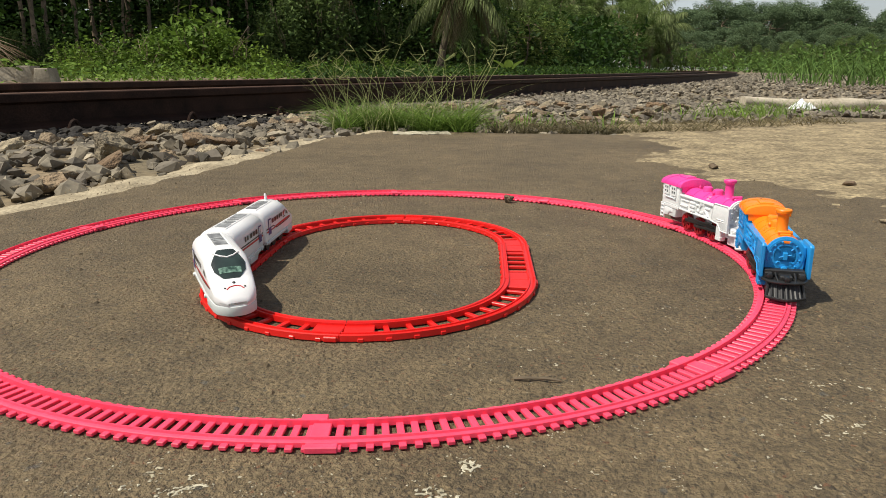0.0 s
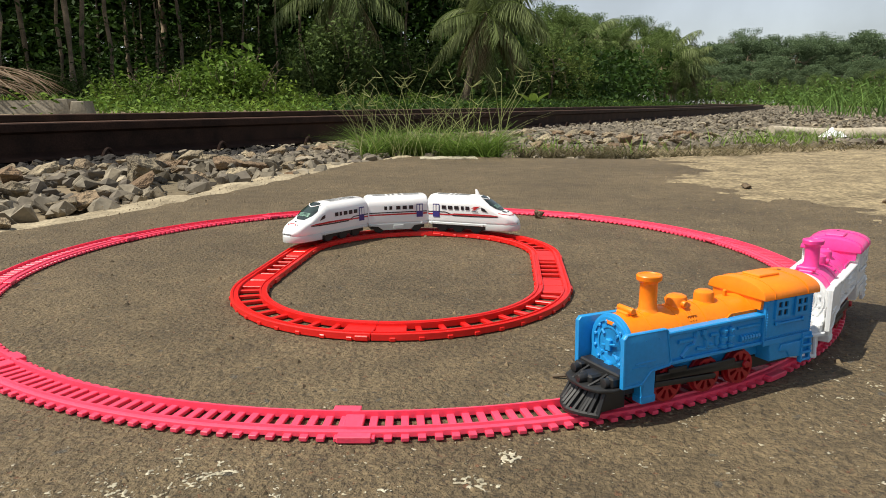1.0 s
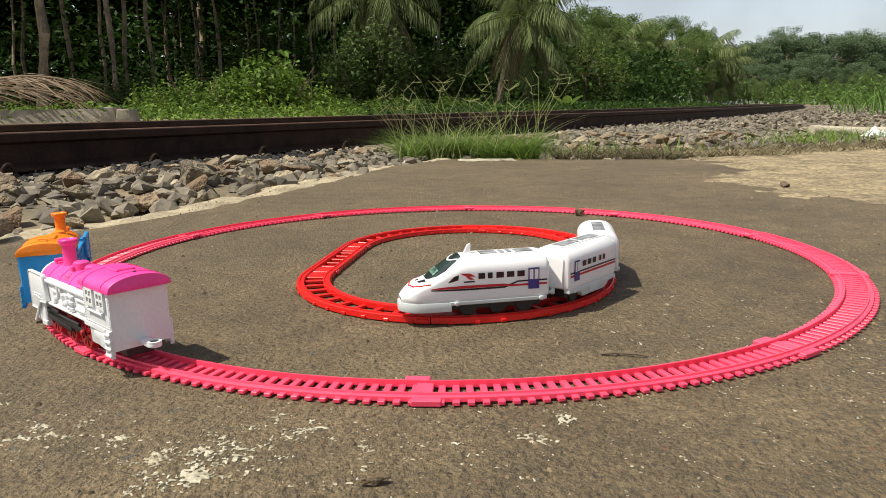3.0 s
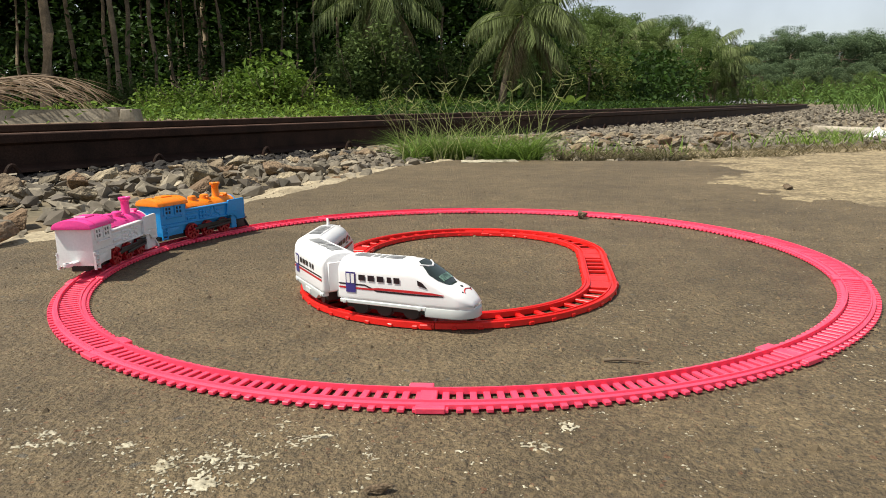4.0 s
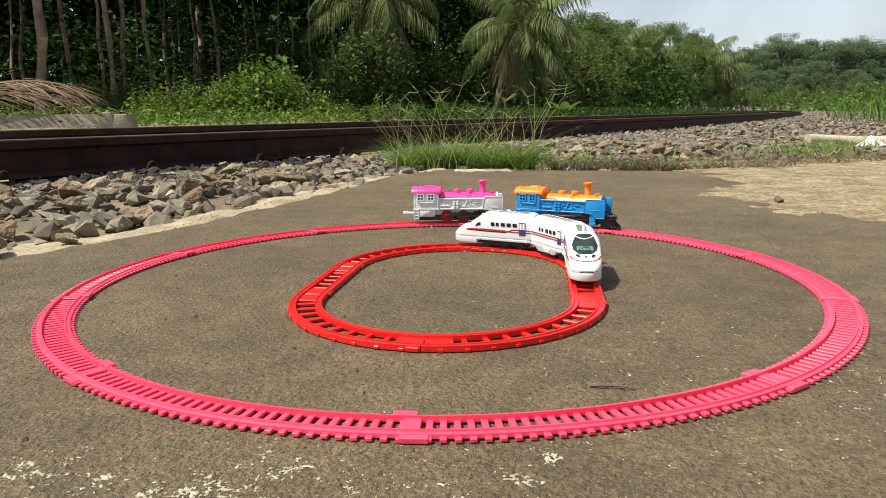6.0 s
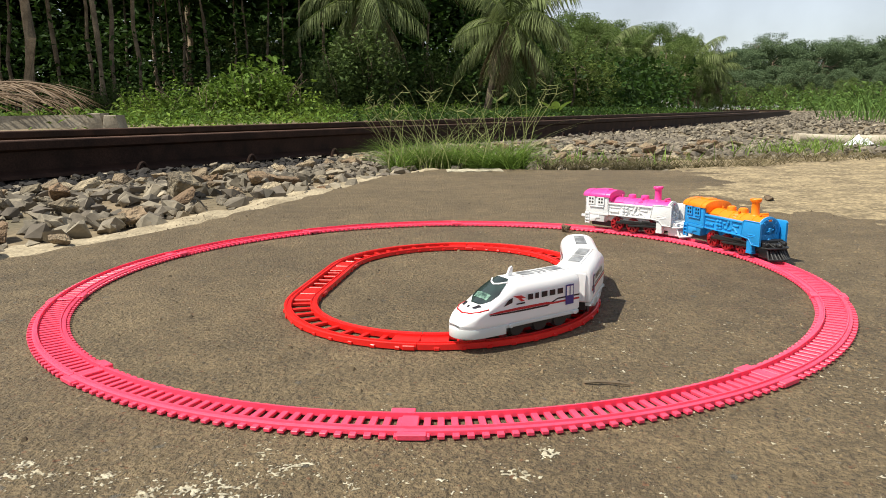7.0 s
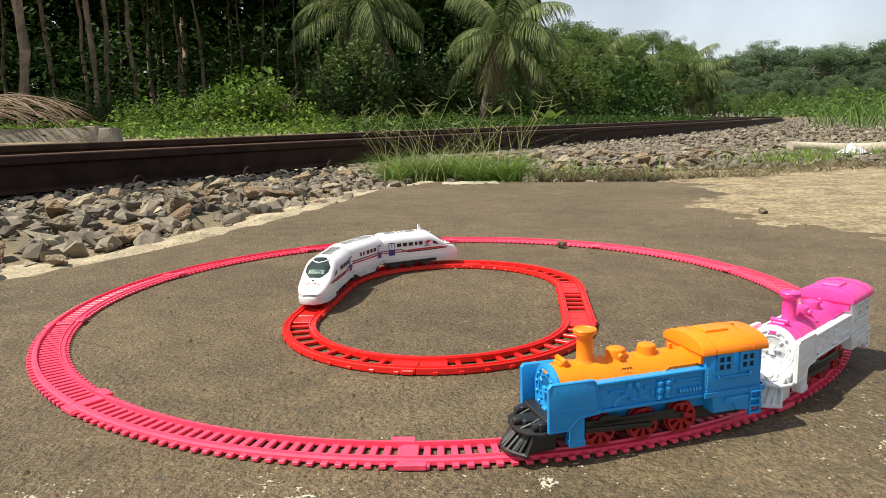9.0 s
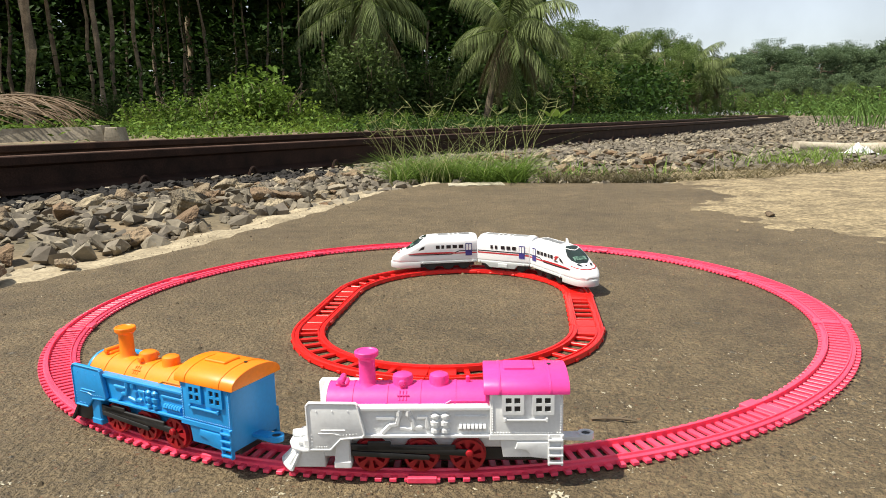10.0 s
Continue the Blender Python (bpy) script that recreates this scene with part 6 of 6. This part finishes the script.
def build_far_trees():
    rng = random.Random(71)
    t1 = make_tree(81, 8.0, 0.16, (0, 0, 5.2), (3.2, 3.0, 3.4), 46, 330, 0.17, LEAF_MID, "broad green tree along the curving railway", "trackside trees", 0.80, hollow=0.6)
    t2 = make_tree(82, 9.5, 0.16, (0, 0, 6.0), (2.4, 2.4, 3.8), 40, 330, 0.17, LEAF_MID, "tall green tree along the curving railway", "trackside trees", 0.75, hollow=0.6)
    t3 = make_tree(83, 13.0, 0.16, (0, 0, 11.8), (3.4, 3.0, 1.1), 17, 110, 0.20, LEAF_HAZED, "feathery flat-topped tree above the woods", "feathery trees", 0.9, 9, hollow=0.1)
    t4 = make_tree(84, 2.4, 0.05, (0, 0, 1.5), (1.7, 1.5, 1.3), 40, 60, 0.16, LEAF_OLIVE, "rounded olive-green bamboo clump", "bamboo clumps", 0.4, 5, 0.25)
    t5 = make_tree(85, 10.0, 0.2, (0, 0, 6.5), (6.5, 5.0, 5.5), 60, 420, 0.30, LEAF_HAZED, "rounded tree in the distant woods with haze-tinted leaves", "distant trees", 1.35, hollow=0.65)
    first = set()

    def put(tree, u, dist, s, z=-0.1):
        x, y = bearing(u, dist)
        turn = rng.uniform(0, 360)
        if tree in first:
            copy_at(tree, x, y, z, turn, 0, s)
        else:
            first.add(tree)
            set_at(tree, x, y, z, turn, 0, s)
    for u, dist, s in ((215, 46, 0.62), (250, 52, 0.72), (285, 60, 0.9), (322, 66, 0.95), (360, 70, 0.95), (395, 74, 0.95), (430, 78, 0.9), (462, 82, 0.92), (488, 90, 0.8), (235, 62, 1.0), (300, 74, 1.15), (175, 42, 0.7), (140, 40, 0.8)):
        put(t1, u, dist, s)
    for u, dist, s in ((200, 55, 0.72), (262, 66, 0.95), (310, 80, 1.05), (345, 84, 1.1), (376, 86, 1.05), (412, 90, 1.1), (445, 94, 1.05), (475, 98, 1.05), (180, 48, 0.7)):
        put(t2, u, dist, s)
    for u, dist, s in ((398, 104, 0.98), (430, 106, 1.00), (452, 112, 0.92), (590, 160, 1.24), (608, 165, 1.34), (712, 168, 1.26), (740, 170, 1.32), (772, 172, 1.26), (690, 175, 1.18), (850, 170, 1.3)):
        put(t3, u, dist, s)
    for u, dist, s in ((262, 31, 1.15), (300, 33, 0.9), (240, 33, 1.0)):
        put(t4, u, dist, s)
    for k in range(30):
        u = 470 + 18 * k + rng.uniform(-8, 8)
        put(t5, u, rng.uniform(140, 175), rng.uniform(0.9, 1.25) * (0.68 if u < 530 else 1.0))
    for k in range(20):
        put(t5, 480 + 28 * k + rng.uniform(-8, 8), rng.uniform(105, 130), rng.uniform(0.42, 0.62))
    for k in range(26):
        put(t1, 500 + 24 * k + rng.uniform(-8, 8), rng.uniform(60, 95), rng.uniform(0.22, 0.42))
    # meadow and scrub to the side of the line
    r = np.random.default_rng(9)
    cl = []
    for n, d0, d1, h, size, u0, u1 in ((9000, 7.5, 20, 0.40, 0.10, 560, 1050), (9000, 18, 50, 0.9, 0.26, 500, 1000), (9000, 40, 100, 2.6, 0.50, 470, 1000)):
        dist = d0 + (d1 - d0) * r.random(n) ** 1.2
        u = r.uniform(u0, u1, n)
        x, y = EYE_X + u / PER_M * dist, EYE_Y + dist
        hh = np.array([0.55 + 0.9 * noise.noise((p * 4 / d0, q * 4 / d0, 3.3)) for p, q in zip(x, y)])
        ok = np.array([track_ad(p, q)[1] < -1.6 for p, q in zip(x, y)])
        z = -0.08 + h * np.clip(hh, 0.1, 2) * r.random(n) ** 0.9
        cl.append(leaf_cloud(r, np.stack([x, y, z], 1)[ok], size, 0.32, -0.5))
    v, f = merged(*cl)
    tagged(new("scrub", fast_mesh("scrub", v, f, SCRUB_LEAF)), "sunny green meadow and scrub beside the railway", "scrub", kind="stuff")


def blades(rng, spots, h0, h1, width, lean, joints=3):
    """Grass blades as bent tapering strips."""
    v, f = [], []
    for x, y, z in spots:
        a, h = rng.uniform(0, 6.28), rng.uniform(h0, h1)
        b = rng.uniform(0, 6.28)
        dx, dy = math.cos(a), math.sin(a)
        wx, wy = -math.sin(b) * width / 2, math.cos(b) * width / 2
        l = rng.uniform(0.3, 1.0) * lean
        s = len(v)
        for k in range(joints + 1):
            u = k / joints
            off = l * h * u ** 1.8
            t = 1 - u * 0.9
            px, py, pz = x + dx * off, y + dy * off, z + h * (u - 0.25 * l * u * u)
            v += [(px - wx * t, py - wy * t, pz), (px + wx * t, py + wy * t, pz)]
        for k in range(joints):
            i = s + 2 * k
            f += [(i, i + 1, i + 3), (i, i + 3, i + 2)]
    return v, f


def build_grass_tuft():
    rng = random.Random(91)
    tuft = thing("grass_tuft", "green grass tuft with straw seed stalks in ballast", "grass")
    spots = []
    heads = [(u, rng.uniform(-0.05, 0.07)) for u in [rng.random() for q in range(24)]]
    for k in range(2800):
        u, off = rng.choice(heads)
        x = -0.12 + 0.38 * u + rng.gauss(0, 0.013)
        y = 1.50 + 0.10 * math.sin(u * 5) + off + rng.gauss(0, 0.016)
        spots.append((x, y, ground_z(x, y) - 0.005))
    v, f = blades(rng, spots, 0.04, 0.15, 0.0046, 1.9, 4)
    ob = new("green_grass", from_arrays("green_grass", v, f, GRASS))
    ob.parent = tuft
    spots = []
    for k in range(90):
        x = rng.uniform(-0.12, 0.30)
        y = 1.5 + rng.gauss(0, 0.06)
        spots.append((x, y, ground_z(x, y)))
    v, f = blades(rng, spots, 0.14, 0.28, 0.0028, 1.5, 5)
    ob = new("straw_grass", from_arrays("straw_grass", v, f, STRAW))
    ob.parent = tuft
    # seed heads: stalks that end in three or four thin fingers
    bm = bmesh.new()
    for k in range(34):
        x, y = rng.uniform(-0.12, 0.32), 1.5 + rng.gauss(0, 0.05)
        a, h = rng.uniform(0, 6.28), rng.uniform(0.15, 0.27)
        top = (x + math.cos(a) * h * 0.45, y + math.sin(a) * h * 0.3, ground_z(x, y) + h)
        limb(bm, [(x, y, ground_z(x, y)), ((x * 0.6 + top[0] * 0.4), (y * 0.6 + top[1] * 0.4), ground_z(x, y) + h * 0.6), top], 0.0010, 0.0006, 4)
        for j in range(rng.randint(2, 4)):
            b = rng.uniform(0, 6.28)
            limb(bm, [top, (top[0] + 0.035 * math.cos(b), top[1] + 0.03 * math.sin(b), top[2] + rng.uniform(-0.005, 0.035))], 0.0010, 0.0005, 4)
    part("seed_head", bm, STRAW, tuft, "thin straw-coloured seed stalks")
    # weeds and dry litter along the asphalt's edge and by the log
    sp, dry = [], []
    for k in range(5200):
        x = rng.uniform(0.35, 1.5)
        y = 1.33 + 0.35 * rng.random() ** 2 - 0.08 * math.sin((x - 0.3) * 2.4) + rng.gauss(0, 0.02)
        if past_edge(x, y) > 0.0:
            dry.append((x, y, ground_z(x, y) + 0.01))
    for cx, cy, n, s in ((1.35, 1.95, 160, 0.10), (1.55, 2.05, 120, 0.08), (0.52, 1.55, 60, 0.05), (0.40, 1.48, 40, 0.05), (2.0, 2.5, 160, 0.2), (2.6, 3.1, 200, 0.25), (0.75, 1.45, 40, 0.06)):
        for k in range(n):
            x, y = cx + rng.gauss(0, s), cy + rng.gauss(0, s)
            sp.append((x, y, ground_z(x, y)))
    v, f = blades(rng, dry, 0.012, 0.055, 0.0045, 2.0)
    tagged(new("dry_litter", from_arrays("dry_litter", v, f, DEAD_LEAF)), "dry brown plant litter along the asphalt edge", "litter", kind="stuff")
    v, f = blades(rng, sp, 0.03, 0.09, 0.006, 1.0)
    tagged(new("edge_weeds", from_arrays("edge_weeds", v, f, GRASS)), "small green weeds at the asphalt edge", "weeds", kind="stuff")
    # tall grass beside the line
    tall = []
    for k in range(300):
        dist = rng.uniform(9, 16)
        x, y = bearing(rng.uniform(700, 1000), dist)
        tall.append((x, y, -0.09))
    v, f = blades(rng, tall, 0.25, 0.8, 0.026, 1.1, 5)
    tagged(new("tall_grass", from_arrays("tall_grass", v, f, SCRUB_LEAF)), "tall green grass clumps beside the railway", "grass", kind="stuff")


def build_loose():
    # concrete kerbs with end blocks beyond the far rail
    kerb = thing("concrete_beam", "weathered concrete beam lying beyond the far rail", "beam")
    bm = bmesh.new()
    prism(bm, [(0.0, 0.0), (0.20, 0.0), (0.17, 0.115), (0.03, 0.115)], "x", -3.2, 0.0, 0.012)
    part("beam", bm, CONCRETE, kerb)
    x, y = bearing(-570, 6.0)
    kerb.matrix_basis = pose(x, y, ground_z(x, y) - 0.005, 0, 0, 4)
    for k in range(2):
        bm = bmesh.new()
        prism(bm, [(-0.075, 0.0), (0.075, 0.0), (0.05, 0.135), (-0.05, 0.135)], "y", 0.0, 0.22, 0.012)
        blk = tagged(new("concrete_block", finish("concrete_block", bm, CONCRETE, 35)), "small tapered concrete block beyond the far rail", "block", "concrete blocks")
        bx, by = bearing(-559 + 27 * k, 5.95)
        blk.matrix_basis = pose(bx, by, ground_z(bx, by) - 0.004, 0, 0, 4)
    # fallen dry palm frond on the beam
    rng = np.random.default_rng(77)
    fr = thing("dry_palm_frond", "fallen dry brown palm frond resting on concrete", "palm frond")
    x0, y0 = bearing(-845, 5.9)
    rib, v, f = frond_arrays(rng, (x0, y0, 0.30), radians(6), radians(22), 1.22, 0.85, 0.42, 34, 0.34, 0.04, 1.5)
    bm = bmesh.new()
    limb(bm, rib, 0.022, 0.006, 6)
    part("midrib", bm, DRY_LEAF, fr)
    ob = new("foliage", from_arrays("foliage", v, f, DRY_LEAF))
    ob.parent = fr
    rib, v, f = frond_arrays(rng, (x0 - 0.3, y0 + 0.25, 0.27), radians(10), radians(16), 1.3, 0.75, 0.36, 30, 0.30, 0.04, 1.5)
    fr2 = thing("dry_palm_frond", "fallen dry brown palm frond resting on concrete", "palm frond")
    bm = bmesh.new()
    limb(bm, rib, 0.020, 0.006, 6)
    part("midrib", bm, DRY_LEAF, fr2)
    ob = new("foliage", from_arrays("foliage", v, f, DRY_LEAF))
    ob.parent = fr2
    # bleached log and plastic sheet
    r2 = np.random.default_rng(12)
    bm = bmesh.new()
    lx, ly = bearing(668, 4.15)
    pts = [(lx + 0.16 * k, ly - 0.012 * k + 0.015 * math.sin(k * 1.3), ground_z(lx + 0.16 * k, ly) + 0.030 + 0.006 * math.sin(k * 2.0)) for k in range(11)]
    limb(bm, pts, 0.042, 0.036, 12)
    bm.faces.new([v for v in bm.verts][:12][::-1])
    for v in bm.verts:
        v.co += Vector((0.3, 1, 1)) * 0.016 * noise.noise(v.co * 14)
    tagged(new("log", finish("log", bm, WOOD, 50)), "pale bleached log lying beside the ballast", "log")
    bm = bmesh.new()
    bx, by = bearing(782, 3.75)
    bmesh.ops.create_grid(bm, x_segments=22, y_segments=22, size=0.085)
    for v in bm.verts:
        r = v.co.length / 0.085
        v.co.z = max(0, 0.065 * (1 - r)) + 0.022 * noise.noise((v.co.x * 28, v.co.y * 28, 4)) + 0.012 * noise.noise((v.co.x * 70, v.co.y * 70, 7)) + 0.012
    bag = tagged(new("plastic_sheet", finish("plastic_sheet", bm, PLASTIC_BAG, 20)), "crumpled white plastic sheet beside the log", "plastic sheet")
    bag.matrix_basis = pose(bx, by, ground_z(bx, by) + 0.005)
    # young banana plant
    plant = thing("banana_plant", "young banana plant with bright green leaves", "plant")
    px, py = bearing(236, 15)
    for k in range(6):
        a = k * 1.05 + 0.3
        bm = bmesh.new()
        rows = []
        for j in range(8):
            u = j / 7
            w = 0.055 * math.sin(math.pi * (0.08 + 0.9 * u)) ** 0.8
            off, zz = 0.22 * u, 0.26 * u - 0.10 * u * u
            c = Vector((math.cos(a) * off, math.sin(a) * off, zz))
            s = Vector((-math.sin(a), math.cos(a), 0)) * w
            rows.append([bm.verts.new(c + s + Vector((0, 0, 0.015))), bm.verts.new(c), bm.verts.new(c - s + Vector((0, 0, 0.015)))])
        for p, q in zip(rows, rows[1:]):
            bm.faces.new((p[0], p[1], q[1], q[0]))
            bm.faces.new((p[1], p[2], q[2], q[1]))
        part("leaf", bm, GRASS, plant)
    plant.matrix_basis = pose(px, py, ground_z(px, py)) @ Matrix.Diagonal((1.7, 1.7, 1.7, 1))
    # single stones and a twig on the asphalt
    shapes = rock_shapes(5, 19, 14, 0.7)
    meshes = [finish("stone", chipped(b, 40 + k), STONE, 24) for k, b in enumerate(shapes)]
    for k, (x, y, s, lab) in enumerate(((0.176, 0.256, 0.017, "small grey stone beside the pink track"), (0.594, 0.535, 0.034, "flat brown stone on the sandy asphalt"), (-0.545, 0.168, 0.075, "rounded brown stone at the asphalt edge"),
                                        (-0.487, 0.245, 0.042, "grey stone at the asphalt edge"), (-0.043, -0.412, 0.013, "dark pebble on the asphalt"), (0.702, 0.33, 0.030, "flat brown stone on the sand"), (0.575, 0.085, 0.020, "dark stone on the asphalt"))):
        ob = tagged(new("stone", meshes[k % 5]), lab, "stone")
        ob.matrix_world = pose(x, y, s * (0.35 if k == 0 else 0.15), 4, -5, 47 * k) @ Matrix.Diagonal((s, s * 0.8, s * (1.2 if k == 0 else 0.55), 1))
    bm = bmesh.new()
    limb(bm, [(0.078, -0.2745, 0.0012), (0.085, -0.2765, 0.0022), (0.091, -0.2760, 0.0016), (0.097, -0.2795, 0.0024), (0.1035, -0.2800, 0.0012)], 0.0010, 0.0006, 6)
    limb(bm, [(0.085, -0.2765, 0.0020), (0.088, -0.2735, 0.0030)], 0.0007, 0.0004, 5)
    limb(bm, [(0.094, -0.2775, 0.0020), (0.099, -0.2765, 0.0030)], 0.0007, 0.0004, 5)
    tagged(new("twig", finish("twig", bm, BARK, 40)), "thin dry brown twig on the asphalt", "twig")


build_forest()
build_bushes()
build_palms()
build_far_trees()
build_grass_tuft()
build_loose()


# ---------------- what moves ----------------
OUTER_PHASE = [(0, -20.3), (0.5, -43.5), (1, -66.3), (1.5, -88.6), (2, -111.5), (2.5, -134.7), (4, -207.8), (4.5, -232.0), (5.5, -278.2), (7, -345.4), (7.5, -367.2), (8.5, -412.2), (9, -434.6), (9.5, -457.4), (10, -480.8)]
OUTER_GAP = [(0, 25.4), (2.5, 24.8), (4.5, 25.0), (5.5, 25.2), (9, 26.0), (10, 26.4)]    # the coupling has some slack
LOCO_PIVOT = 0.0124
INNER_S = [(0, 0.940), (0.5, 1.082), (1, 1.184), (1.5, 1.281), (2, 1.385), (2.5, 1.488), (2.7, 1.535), (3.8, 1.776), (4.5, 1.976), (5, 2.114), (5.5, 2.224),
           (7, 2.540), (7.5, 2.641), (8, 2.753), (8.5, 2.896), (9, 3.044), (9.5, 3.152), (10, 3.240)]
CAR_STEP, CAR_PIVOT = 0.077, -0.0118


def motions():
    times = [k * 0.1 for k in range(101)]
    for ob, behind in ((locos[0], 0.0), (locos[1], 1.0)):
        rows = []
        for t in times:
            a = smooth(OUTER_PHASE, t) + behind * smooth(OUTER_GAP, t)
            x, y, h = ring_point(radians(a))
            rows.append((t, pose(x - LOCO_PIVOT * math.cos(h), y - LOCO_PIVOT * math.sin(h), -0.0015, 0, 0, math.degrees(h))))
        walk(ob, rows)
    for ob, ahead, flip in zip(cars, (CAR_STEP, 0.0, -CAR_STEP), (0, 0, 180)):
        back = CAR_PIVOT if ahead else 0.0
        rows = []
        for t in times:
            s = smooth(INNER_S, t) + ahead
            (x0, y0, _), (x1, y1, _) = oval_point(s - 0.022), oval_point(s + 0.022)
            h = math.degrees(math.atan2(y1 - y0, x1 - x0)) + flip
            rows.append((t, pose((x0 + x1) / 2 - back * math.cos(radians(h)), (y0 + y1) / 2 - back * math.sin(radians(h)), 0, 0, 0, h)))
        walk(ob, rows)


motions()
